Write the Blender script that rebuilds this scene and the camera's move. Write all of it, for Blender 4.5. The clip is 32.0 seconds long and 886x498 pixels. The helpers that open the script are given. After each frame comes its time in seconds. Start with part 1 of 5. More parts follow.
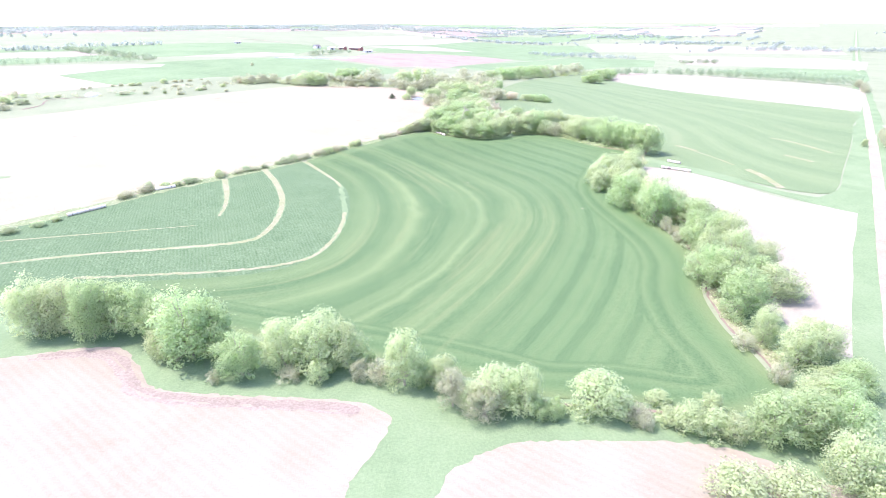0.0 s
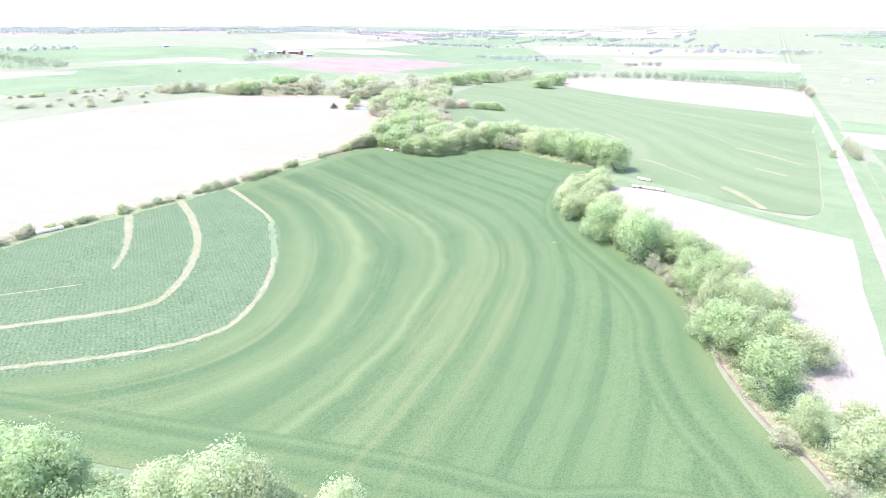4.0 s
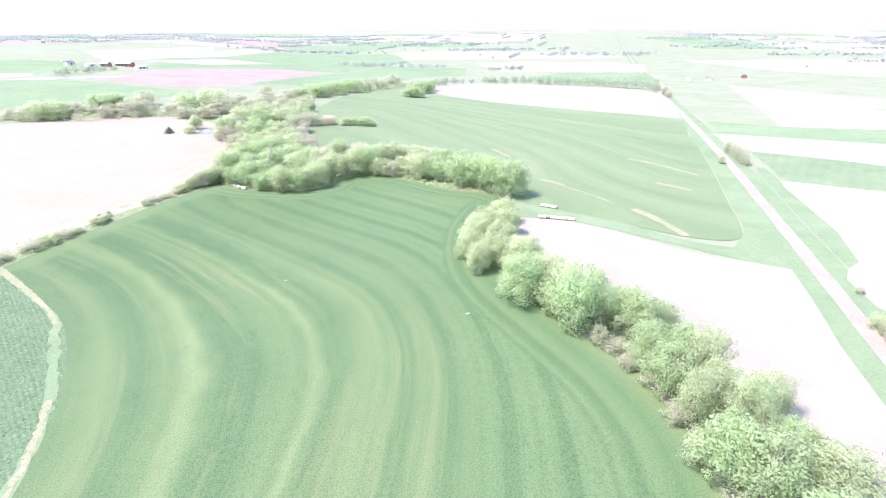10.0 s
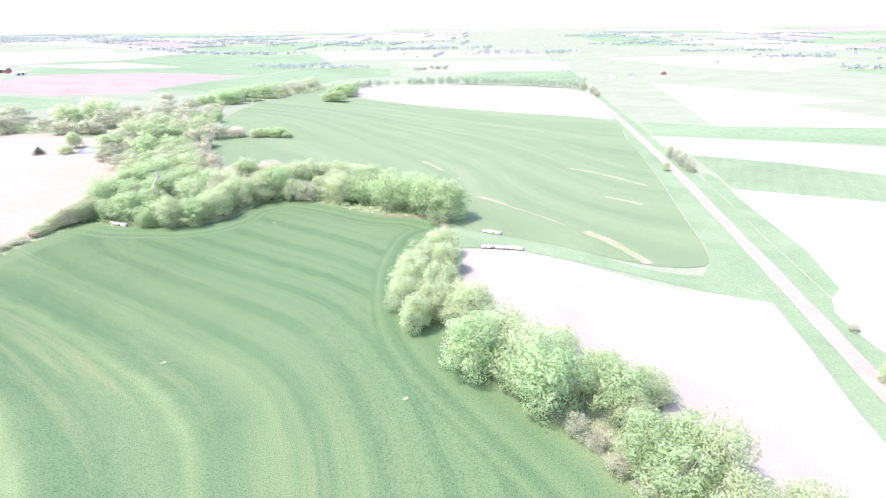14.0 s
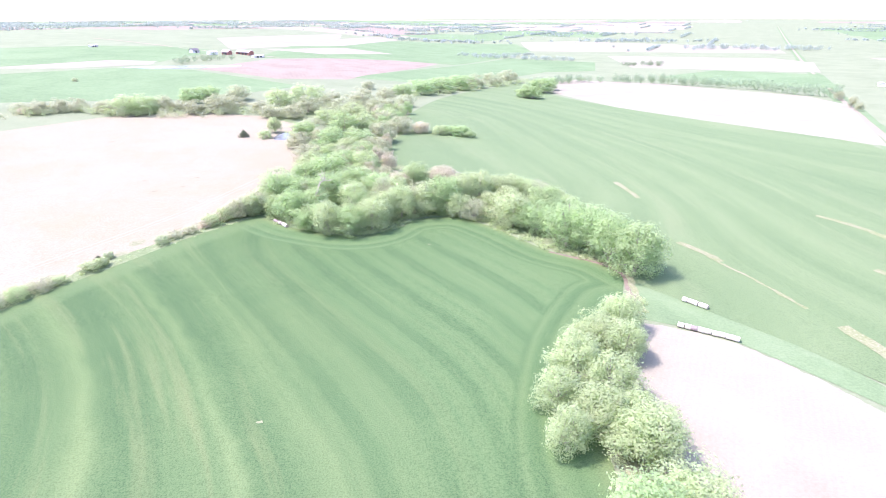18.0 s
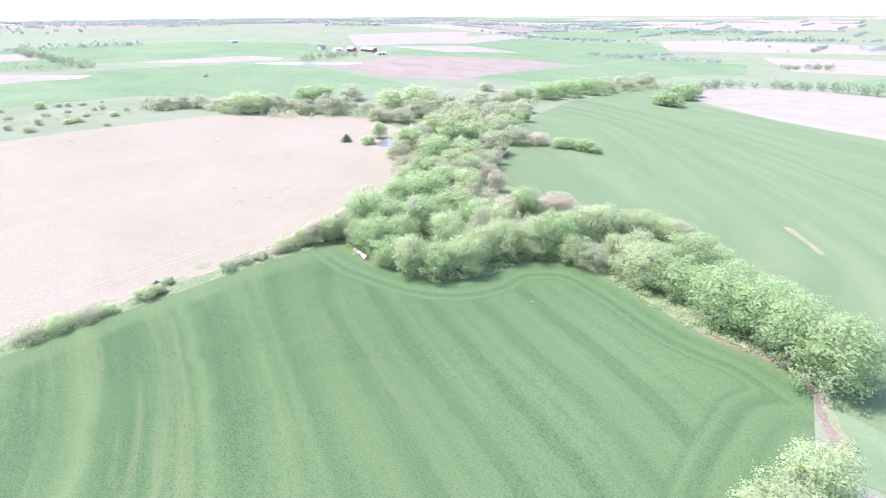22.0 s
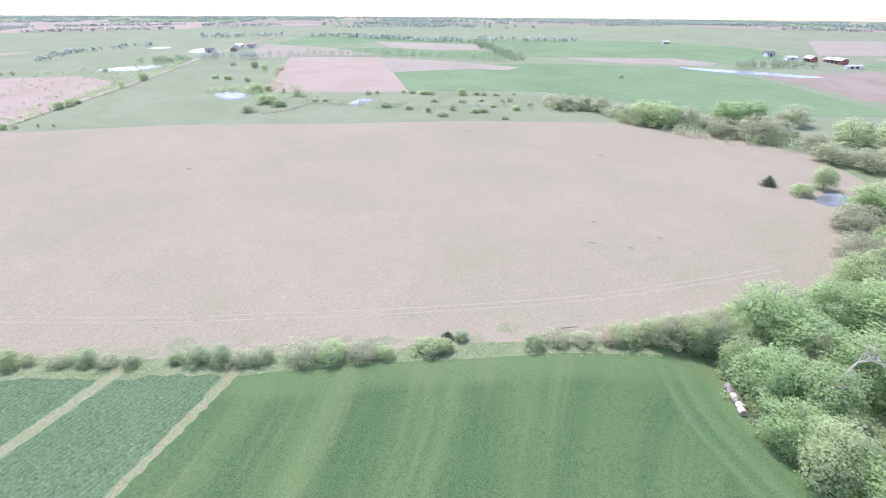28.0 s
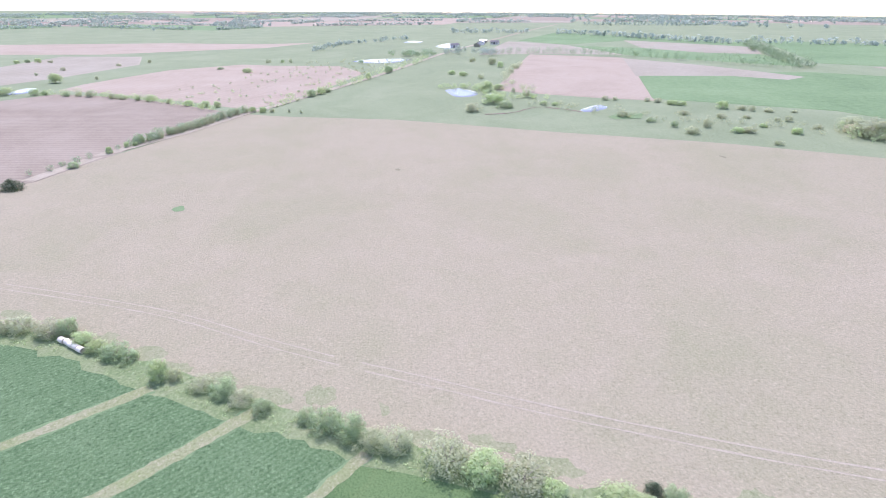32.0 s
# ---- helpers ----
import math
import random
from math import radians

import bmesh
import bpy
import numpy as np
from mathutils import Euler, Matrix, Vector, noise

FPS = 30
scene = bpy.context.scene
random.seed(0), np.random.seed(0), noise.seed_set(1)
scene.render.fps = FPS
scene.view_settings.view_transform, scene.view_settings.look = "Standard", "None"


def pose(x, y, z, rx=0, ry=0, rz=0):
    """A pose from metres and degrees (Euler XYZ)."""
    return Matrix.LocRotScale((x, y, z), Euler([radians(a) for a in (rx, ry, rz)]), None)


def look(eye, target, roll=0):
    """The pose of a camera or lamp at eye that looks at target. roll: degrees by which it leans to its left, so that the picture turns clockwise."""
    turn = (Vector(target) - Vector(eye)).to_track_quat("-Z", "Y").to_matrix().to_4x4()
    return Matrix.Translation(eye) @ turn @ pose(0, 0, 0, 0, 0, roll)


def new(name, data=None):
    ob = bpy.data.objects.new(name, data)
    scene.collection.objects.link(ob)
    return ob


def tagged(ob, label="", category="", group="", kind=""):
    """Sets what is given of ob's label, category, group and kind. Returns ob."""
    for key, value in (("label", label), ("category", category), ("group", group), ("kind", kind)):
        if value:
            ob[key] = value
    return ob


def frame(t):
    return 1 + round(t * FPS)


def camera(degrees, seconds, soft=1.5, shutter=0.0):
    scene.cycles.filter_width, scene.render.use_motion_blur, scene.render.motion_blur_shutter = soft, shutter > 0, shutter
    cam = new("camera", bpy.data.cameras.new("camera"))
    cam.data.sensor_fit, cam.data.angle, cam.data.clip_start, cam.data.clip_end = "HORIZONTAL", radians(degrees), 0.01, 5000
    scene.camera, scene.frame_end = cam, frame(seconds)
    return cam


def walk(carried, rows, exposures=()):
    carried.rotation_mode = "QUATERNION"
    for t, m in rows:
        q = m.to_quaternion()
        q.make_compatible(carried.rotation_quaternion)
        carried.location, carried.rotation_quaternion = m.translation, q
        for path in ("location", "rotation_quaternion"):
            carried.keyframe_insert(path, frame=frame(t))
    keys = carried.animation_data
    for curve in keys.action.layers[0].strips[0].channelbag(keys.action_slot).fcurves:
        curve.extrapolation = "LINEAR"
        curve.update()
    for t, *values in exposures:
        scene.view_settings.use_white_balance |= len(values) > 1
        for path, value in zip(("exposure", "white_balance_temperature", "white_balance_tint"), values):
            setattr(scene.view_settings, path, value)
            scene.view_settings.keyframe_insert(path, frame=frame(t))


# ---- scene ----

cam = camera(78.98, 32.0, soft=0.65)
PATH = [
    (0.0, look((-0.00, -0.00, 61.29), (-0.00, 91.88, 21.82), -0.02)),
    (1.0, look((0.53, 7.56, 61.77), (0.74, 99.42, 22.25), 0.01)),
    (2.0, look((0.64, 15.58, 62.04), (1.12, 107.40, 22.44), 0.08)),
    (3.0, look((0.86, 23.66, 62.16), (2.13, 115.51, 22.66), 0.20)),
    (3.5, look((0.72, 27.65, 62.16), (4.44, 119.50, 22.81), 0.19)),
    (4.0, look((0.52, 31.65, 62.15), (9.40, 123.22, 22.97), 0.16)),
    (4.5, look((0.33, 35.67, 62.23), (12.61, 126.88, 23.10), 0.15)),
    (6.5, look((1.06, 50.87, 62.31), (22.29, 140.66, 23.73), -0.15)),
    (7.0, look((1.72, 54.72, 62.33), (25.06, 144.00, 23.80), -0.20)),
    (7.5, look((2.36, 58.57, 62.33), (27.61, 147.40, 23.96), -0.24)),
    (8.0, look((3.07, 62.48, 62.32), (29.62, 150.90, 23.89), -0.24)),
    (8.5, look((3.84, 66.48, 62.27), (30.92, 154.80, 23.97), -0.24)),
    (9.0, look((4.86, 70.37, 62.18), (32.06, 158.61, 23.78), -0.22)),
    (9.5, look((6.04, 74.12, 62.02), (34.21, 162.09, 23.72), -0.21)),
    (10.0, look((7.34, 77.81, 61.90), (37.78, 164.99, 23.52), -0.19)),
    (10.5, look((8.65, 81.37, 61.84), (41.98, 167.52, 23.53), -0.22)),
    (11.0, look((9.98, 85.04, 61.87), (46.05, 170.09, 23.58), -0.30)),
    (11.5, look((11.51, 88.63, 61.93), (48.99, 173.05, 23.61), -0.33)),
    (12.0, look((13.02, 92.13, 61.98), (52.00, 175.85, 23.62), -0.39)),
    (12.5, look((14.65, 95.60, 62.01), (54.41, 178.90, 23.55), -0.39)),
    (13.0, look((16.13, 99.20, 62.02), (56.86, 182.02, 23.52), -0.43)),
    (13.5, look((17.67, 102.74, 62.04), (60.49, 184.47, 23.49), -0.46)),
    (15.5, look((26.69, 117.66, 62.95), (56.86, 204.48, 23.56), -0.23)),
    (16.0, look((28.34, 121.72, 63.24), (54.92, 209.62, 23.66), -0.17)),
    (16.5, look((29.85, 125.69, 63.53), (51.81, 214.77, 23.74), -0.10)),
    (17.0, look((31.15, 129.59, 63.82), (47.81, 219.73, 23.87), -0.02)),
    (17.5, look((32.44, 133.68, 63.98), (44.92, 224.43, 23.89), 0.04)),
    (18.0, look((33.63, 137.79, 63.96), (43.91, 228.79, 23.80), 0.04)),
    (18.5, look((34.65, 142.01, 63.81), (43.34, 233.18, 23.65), 0.02)),
    (19.0, look((35.45, 146.14, 63.66), (42.34, 237.51, 23.61), -0.01)),
    (19.5, look((36.14, 150.62, 63.79), (41.24, 242.00, 23.49), -0.06)),
    (20.0, look((36.69, 155.08, 63.94), (40.15, 246.46, 23.47), -0.12)),
    (20.5, look((37.08, 159.58, 63.99), (39.81, 250.95, 23.45), -0.20)),
    (21.0, look((37.42, 164.01, 63.95), (37.84, 255.38, 23.32), -0.24)),
    (21.5, look((37.70, 168.63, 63.76), (33.51, 259.90, 23.11), -0.22)),
    (22.0, look((37.50, 173.59, 63.33), (27.48, 264.45, 22.78), -0.17)),
    (22.5, look((36.64, 179.01, 62.65), (18.49, 268.66, 22.24), -0.12)),
    (23.0, look((35.72, 184.01, 62.00), (11.00, 272.17, 21.79), -0.02)),
    (23.5, look((34.81, 189.00, 61.59), (4.82, 275.45, 21.26), 0.05)),
    (24.0, look((34.04, 193.72, 61.33), (-3.49, 277.11, 20.86), 0.07)),
    (24.5, look((33.33, 197.94, 61.14), (-10.41, 278.23, 20.63), 0.01)),
    (25.0, look((32.33, 201.98, 60.96), (-15.47, 279.99, 20.59), -0.03)),
    (25.5, look((30.97, 205.96, 60.79), (-21.14, 281.18, 20.48), 0.02)),
    (27.5, look((21.99, 219.45, 60.17), (-41.87, 284.92, 19.74), 0.51)),
    (28.0, look((19.54, 222.66, 60.24), (-47.97, 284.27, 19.66), 0.55)),
    (28.5, look((16.79, 226.04, 60.29), (-54.70, 282.68, 19.31), 0.49)),
    (29.0, look((13.74, 229.15, 60.21), (-61.07, 281.16, 18.99), 0.45)),
    (29.5, look((10.33, 231.92, 60.02), (-67.12, 279.75, 18.63), 0.41)),
    (30.0, look((7.00, 234.27, 59.89), (-73.16, 277.26, 18.33), 0.42)),
    (30.5, look((3.68, 236.42, 59.81), (-79.08, 274.08, 18.20), 0.44)),
    (31.0, look((0.41, 238.36, 59.71), (-84.17, 271.68, 18.06), 0.45)),
    (31.5, look((-3.11, 240.18, 59.48), (-88.66, 271.01, 17.89), 0.46)),
    (32.0, look((-6.61, 241.75, 59.05), (-93.14, 270.17, 17.76), 0.45)),
]
EXPOSURES = [(t, stops + 0.2, 6360 if t < 22 else 6260, tint + 6) for t, stops, tint in ((0, 1.84, 33), (4, 1.80, 33), (9, 1.80, 34), (13, 1.80, 34), (18, 1.77, 33), (20, 1.75, 32), (21, 1.71, 30), (22, 1.59, 28), (23, 1.43, 27), (24, 1.32, 25), (25, 1.22, 25), (28, 1.07, 25), (32, 1.0, 25))]
walk(cam, PATH, EXPOSURES)

# ---- sky and sun ----
SUN_FROM = Vector((-1.0, 0.16, 0.0)).normalized()   # level direction towards the sun
SUN_UP = radians(60)
world = bpy.data.worlds.new("sky")
scene.world = world
world.use_nodes = True
wn = world.node_tree.nodes
sky = wn.new("ShaderNodeTexSky")
sky.sky_type, sky.sun_disc = "NISHITA", False
sky.sun_elevation = SUN_UP
sky.sun_rotation = math.atan2(SUN_FROM.x, SUN_FROM.y)
sky.altitude, sky.air_density, sky.dust_density, sky.ozone_density = 0, 1.0, 1.0, 1.0
wn["Background"].inputs["Strength"].default_value = 0.15
world.node_tree.links.new(sky.outputs["Color"], wn["Background"].inputs["Color"])

sun = new("sun", bpy.data.lights.new("sun", "SUN"))
sun.data.energy, sun.data.angle, sun.data.color = 2.0, radians(0.6), (1.0, 0.965, 0.91)
level = math.cos(SUN_UP)
sun.matrix_world = look((SUN_FROM.x * level * 300, SUN_FROM.y * level * 300 + 200, math.sin(SUN_UP) * 300), (0, 200, 0))

# ---- materials ----
def material(name, rough=0.9, spec=0.2):
    m = bpy.data.materials.new(name)
    m.use_nodes = True
    b = m.node_tree.nodes["Principled BSDF"]
    b.inputs["Roughness"].default_value = rough
    b.inputs["Specular IOR Level"].default_value = spec
    return m, m.node_tree.nodes, m.node_tree.links, b


def coords(n, l, scale=(1, 1, 1), turn=0.0):
    """World-sized coordinates (all ground sheets have their origin at the world's)."""
    tc, mp = n.new("ShaderNodeTexCoord"), n.new("ShaderNodeMapping")
    mp.inputs["Scale"].default_value = scale
    mp.inputs["Rotation"].default_value = (0, 0, turn)
    l.new(tc.outputs["Object"], mp.inputs["Vector"])
    return mp.outputs["Vector"]


def noise_tex(n, l, vec, size, detail=4.0, rough=0.6, warp=0.0):
    t = n.new("ShaderNodeTexNoise")
    t.inputs["Scale"].default_value = 1.0 / size
    t.inputs["Detail"].default_value = detail
    t.inputs["Roughness"].default_value = rough
    t.inputs["Distortion"].default_value = warp
    l.new(vec, t.inputs["Vector"])
    return t.outputs["Fac"]


def ramp(n, l, fac, stops):
    r = n.new("ShaderNodeValToRGB")
    e = r.color_ramp.elements
    while len(e) < len(stops):
        e.new(0.5)
    for el, (p, c) in zip(e, stops):
        el.position, el.color = p, (*c, 1)
    l.new(fac, r.inputs["Fac"])
    return r.outputs["Color"]


def mix(n, l, fac, a, b, mode="MIX"):
    m = n.new("ShaderNodeMix")
    m.data_type, m.blend_type = "RGBA", mode
    for sock, v in ((m.inputs["Factor"], fac), (m.inputs["A"], a), (m.inputs["B"], b)):
        if isinstance(v, (int, float)):
            sock.default_value = v
        elif isinstance(v, tuple):
            sock.default_value = (*v, 1)
        else:
            l.new(v, sock)
    return m.outputs["Result"]


def bump(n, l, b, height, strength, dist):
    k = n.new("ShaderNodeBump")
    k.inputs["Strength"].default_value, k.inputs["Distance"].default_value = strength, dist
    l.new(height, k.inputs["Height"])
    l.new(k.outputs["Normal"], b.inputs["Normal"])


def soil(name, dark, mid, light, patch=30.0, grain=0.6, rows=None, relief=0.5, flecks=0.0, calm=0.55):
    """Earth, stubble or turf: broad patches, mid blotches and fine grain, with optional drill rows (spacing, turn)."""
    m, n, l, b = material(name, 0.95, 0.1)
    v = coords(n, l)
    big = noise_tex(n, l, v, patch, 4, 0.6, 0.6)
    midn = noise_tex(n, l, v, patch * 0.16, 5, 0.65)
    fine = noise_tex(n, l, v, grain, 3, 0.7)
    c = ramp(n, l, big, [(0.3, dark), (0.5, mid), (0.72, light)])
    c = mix(n, l, 0.5 * calm, c, ramp(n, l, midn, [(0.32, dark), (0.5, mid), (0.68, light)]))
    c = mix(n, l, 0.45 * calm, c, ramp(n, l, fine, [(0.32, tuple(q * 0.6 for q in dark)), (0.5, mid), (0.66, tuple(min(1, q * 1.25) for q in light))]))
    if rows:
        w = n.new("ShaderNodeTexWave")
        w.bands_direction = "X"
        w.inputs["Scale"].default_value = 0.314 / rows[0]
        w.inputs["Distortion"].default_value, w.inputs["Detail"].default_value, w.inputs["Detail Scale"].default_value = 2.5, 3, 0.4
        l.new(coords(n, l, (1, 1, 1), rows[1]), w.inputs["Vector"])
        c = mix(n, l, rows[2], c, ramp(n, l, w.outputs["Fac"], [(0.2, dark), (0.8, light)]))
    if flecks:
        dots = noise_tex(n, l, v, 0.55, 2, 0.8)
        c = mix(n, l, ramp(n, l, dots, [(0.57, (0, 0, 0)), (0.66, (flecks, flecks, flecks))]), c, tuple(min(1, q * 1.35) for q in light))
        c = mix(n, l, ramp(n, l, dots, [(0.34, (flecks, flecks, flecks)), (0.43, (0, 0, 0))]), c, tuple(q * 0.6 for q in dark))
    l.new(c, b.inputs["Base Color"])
    bump(n, l, b, fine, relief, grain * 0.5)
    return m


def mix_colour(a, b):
    return tuple((p + q) / 2 for p, q in zip(a, b))


def crop(name, deep, mid, pale, bands, straw, laid=False):
    """A cereal crop: drill bands run along the lines of equal u of the sheet's uv map. laid: one drill pass in ten is counted out by u."""
    m, n, l, b = material(name, 0.85, 0.15)
    v = coords(n, l)
    uv = n.new("ShaderNodeUVMap")
    uv.uv_map = "UVMap"
    sep = n.new("ShaderNodeSeparateXYZ")
    l.new(uv.outputs["UV"], sep.inputs["Vector"])

    def maths(op, p, q=None):
        k = n.new("ShaderNodeMath")
        k.operation = op
        for sock, val in zip(k.inputs, (p, q)):
            if isinstance(val, (int, float)):
                sock.default_value = val
            elif val is not None:
                l.new(val, sock)
        return k.outputs[0]

    def stretched(factor):
        k = n.new("ShaderNodeCombineXYZ")
        l.new(sep.outputs["X"], k.inputs["X"])
        l.new(maths("MULTIPLY", sep.outputs["Y"], factor), k.inputs["Y"])
        return k.outputs["Vector"]

    long = stretched(0.035)
    thin = noise_tex(n, l, long, 0.14 / bands, 3, 0.7)
    rim = n.new("ShaderNodeUVMap")
    rim.uv_map = "RimMap"
    rx = n.new("ShaderNodeSeparateXYZ")
    l.new(rim.outputs["UV"], rx.inputs["Vector"])
    blot = noise_tex(n, l, v, 30.0, 5, 0.62, 0.8)
    fine = noise_tex(n, l, v, 0.3, 3, 0.75)
    half = mix_colour(deep, mid)
    soft = mix_colour(mid, pale)
    if laid:
        wob = maths("MULTIPLY", maths("SUBTRACT", noise_tex(n, l, v, 9.0, 3, 0.6), 0.5), 0.022)
        u = maths("ADD", sep.outputs["X"], wob)
        west = ramp(n, l, u, [(p / 10, tuple(d + (q - d) * f for d, q in zip(deep, pale))) for p, f in (
            (0, 0.5), (0.3, 0.3), (0.6, 1.1), (0.8, 0.4), (0.92, 0.05), (1.08, 0.08), (1.2, 0.45), (1.42, 0.75), (1.62, 1.9), (1.76, 0.55), (1.88, 0.02), (2.16, 0.05),
            (2.28, 0.5), (2.5, 0.85), (2.64, 0.5), (2.78, 1.7), (2.88, 0.5), (2.96, 0.05), (3.14, 0.1), (3.26, 0.6), (3.5, 1.2), (3.62, 0.55), (3.78, 0.8), (3.9, 0.12), (4.08, 0.12),
            (4.2, 0.6), (4.5, 0.82), (4.74, 0.5), (4.88, 0.1), (5.06, 0.1), (5.2, 0.55), (5.5, 0.7))])
        saw = maths("ABSOLUTE", maths("SUBTRACT", maths("FRACT", maths("ADD", maths("MULTIPLY", u, 10.0), 0.5)), 0.5))
        east = ramp(n, l, saw, [(0.0, deep), (0.115, deep), (0.155, mid), (0.36, soft), (0.5, mid)])
        c = mix(n, l, ramp(n, l, u, [(0.535, (0, 0, 0)), (0.55, (1, 1, 1))]), west, east)
        c = mix(n, l, ramp(n, l, noise_tex(n, l, stretched(0.6), 0.11, 3, 0.6), [(0.45, (0.0, 0.0, 0.0)), (0.7, (0.45, 0.45, 0.45))]), c, mid)
        far = n.new("ShaderNodeVectorMath")
        far.operation = "DISTANCE"
        far.inputs[1].default_value = (-32, 285, 0)
        l.new(v, far.inputs[0])
        c = mix(n, l, ramp(n, l, maths("DIVIDE", far.outputs["Value"], 100.0), [(0.2, (1, 1, 1)), (0.5, (0.75, 0.75, 0.75)), (0.95, (0, 0, 0))]), c, (0.60, 0.70, 0.58), "MULTIPLY")
    else:
        wide = noise_tex(n, l, long, 1.0 / bands, 1, 0.4)
        wave = n.new("ShaderNodeTexWave")
        wave.bands_direction = "X"
        wave.inputs["Scale"].default_value = 0.26 * bands
        wave.inputs["Distortion"].default_value, wave.inputs["Detail"].default_value, wave.inputs["Detail Scale"].default_value = 2.4, 1, 1.0
        l.new(long, wave.inputs["Vector"])
        c = ramp(n, l, wide, [(0.39, deep), (0.45, mid), (0.53, mid), (0.62, pale)])
        c = mix(n, l, 0.42, c, ramp(n, l, wave.outputs["Fac"], [(0.10, deep), (0.24, mid), (0.7, mid), (0.97, pale)]))
    c = mix(n, l, 0.13, c, ramp(n, l, thin, [(0.42, deep), (0.5, mid), (0.58, pale)]))
    inner = ramp(n, l, rx.outputs["X"], [(0.485, (1, 1, 1)), (0.525, (0, 0, 0))])
    c = mix(n, l, inner, c, ramp(n, l, rx.outputs["X"], [(0.0, pale), (0.09, soft), (0.15, mid), (0.19, half), (0.23, mid), (0.31, soft), (0.36, deep), (0.41, half), (0.45, soft), (0.50, deep), (0.53, half)]))
    c = mix(n, l, ramp(n, l, rx.outputs["Y"], [(0.1, (0.85, 0.85, 0.85)), (0.32, (0.6, 0.6, 0.6)), (0.46, (0, 0, 0))]), c, mix_colour(soft, pale))
    c = mix(n, l, ramp(n, l, rx.outputs["X"], [(0.02, (0.7, 0.7, 0.7)), (0.10, (0, 0, 0))]), c, mix(n, l, 0.5, pale, straw))
    c = mix(n, l, 0.14, c, ramp(n, l, blot, [(0.38, deep), (0.5, mid), (0.62, pale)]))
    patchy = noise_tex(n, l, stretched(0.075), 0.036, 5, 0.62, 0.1)
    thinned = ramp(n, l, patchy, [(0.54, (0, 0, 0)), (0.70, (0.65, 0.65, 0.65))])
    if laid:                                              # the crop stands thin in the western passes, darker towards the north-west corner
        thinned = mix(n, l, 1.0, thinned, ramp(n, l, u, [(0.42, (1, 1, 1)), (0.56, (0.12, 0.12, 0.12))]), "MULTIPLY")
    c = mix(n, l, thinned, c, straw)
    c = mix(n, l, 0.42, c, ramp(n, l, fine, [(0.36, tuple(q * 0.45 for q in deep)), (0.5, mid), (0.66, pale)]))
    l.new(c, b.inputs["Base Color"])
    bump(n, l, b, fine, 0.6, 0.25)
    return m


def leaves(name, dark, mid, light, gap=0.28):
    m, n, l, b = material(name, 0.7, 0.12)
    geo, info = n.new("ShaderNodeNewGeometry"), n.new("ShaderNodeObjectInfo")
    c = ramp(n, l, geo.outputs["Random Per Island"], [(0.0, dark), (0.5, mid), (1.0, light)])
    hue = n.new("ShaderNodeHueSaturation")
    mr = n.new("ShaderNodeMapRange")
    mr.inputs["To Min"].default_value, mr.inputs["To Max"].default_value = 0.494, 0.506
    l.new(info.outputs["Random"], mr.inputs["Value"])
    l.new(mr.outputs["Result"], hue.inputs["Hue"])
    mv = n.new("ShaderNodeMapRange")
    mv.inputs["To Min"].default_value, mv.inputs["To Max"].default_value = 0.93, 1.07
    l.new(info.outputs["Random"], mv.inputs["Value"])
    l.new(mv.outputs["Result"], hue.inputs["Value"])
    l.new(c, hue.inputs["Color"])
    l.new(mix(n, l, 1.0, hue.outputs["Color"], (0.96, 0.96, 1.0), "MULTIPLY"), b.inputs["Base Color"])
    tr, ms = n.new("ShaderNodeBsdfTranslucent"), n.new("ShaderNodeAddShader")
    l.new(mix(n, l, 1.0, hue.outputs["Color"], (1.1, 1.1, 1.0), "MULTIPLY"), tr.inputs["Color"])
    l.new(b.outputs["BSDF"], ms.inputs[0])
    l.new(tr.outputs["BSDF"], ms.inputs[1])
    gaps, spray = n.new("ShaderNodeBsdfTransparent"), n.new("ShaderNodeMixShader")   # a spray of leaves is partly open
    spray.inputs["Fac"].default_value = gap
    l.new(ms.outputs["Shader"], spray.inputs[1])
    l.new(gaps.outputs["BSDF"], spray.inputs[2])
    l.new(spray.outputs["Shader"], n["Material Output"].inputs["Surface"])
    return m


def plain(name, colour, rough=0.7, spec=0.3, vary=0.15, size=0.6, metal=0.0):
    m, n, l, b = material(name, rough, spec)
    b.inputs["Metallic"].default_value = metal
    t = noise_tex(n, l, coords(n, l), size, 5, 0.7)
    lo, hi = tuple(q * (1 - vary) for q in colour), tuple(min(1, q * (1 + vary)) for q in colour)
    l.new(ramp(n, l, t, [(0.3, lo), (0.7, hi)]), b.inputs["Base Color"])
    return m


GRASS = soil("meadow_grass", (0.125, 0.195, 0.098), (0.155, 0.235, 0.118), (0.19, 0.265, 0.145), 18, 0.5, flecks=0.1, calm=0.4)
PASTURE = soil("dry_pasture", (0.24, 0.248, 0.152), (0.29, 0.27, 0.188), (0.325, 0.292, 0.216), 45, 0.42, relief=0.8, flecks=0.3, calm=0.65)
TUSSOCK = soil("tussocky_dry_grass", (0.18, 0.22, 0.115), (0.235, 0.252, 0.152), (0.285, 0.28, 0.19), 6, 0.4, flecks=0.4)
VERGE = soil("rough_grass", (0.12, 0.185, 0.08), (0.175, 0.233, 0.115), (0.25, 0.275, 0.17), 7, 0.5, flecks=0.35)
RANGE = soil("green_rangeland", (0.17, 0.215, 0.125), (0.203, 0.25, 0.148), (0.24, 0.28, 0.178), 40, 1.0, flecks=0.12, calm=0.4)
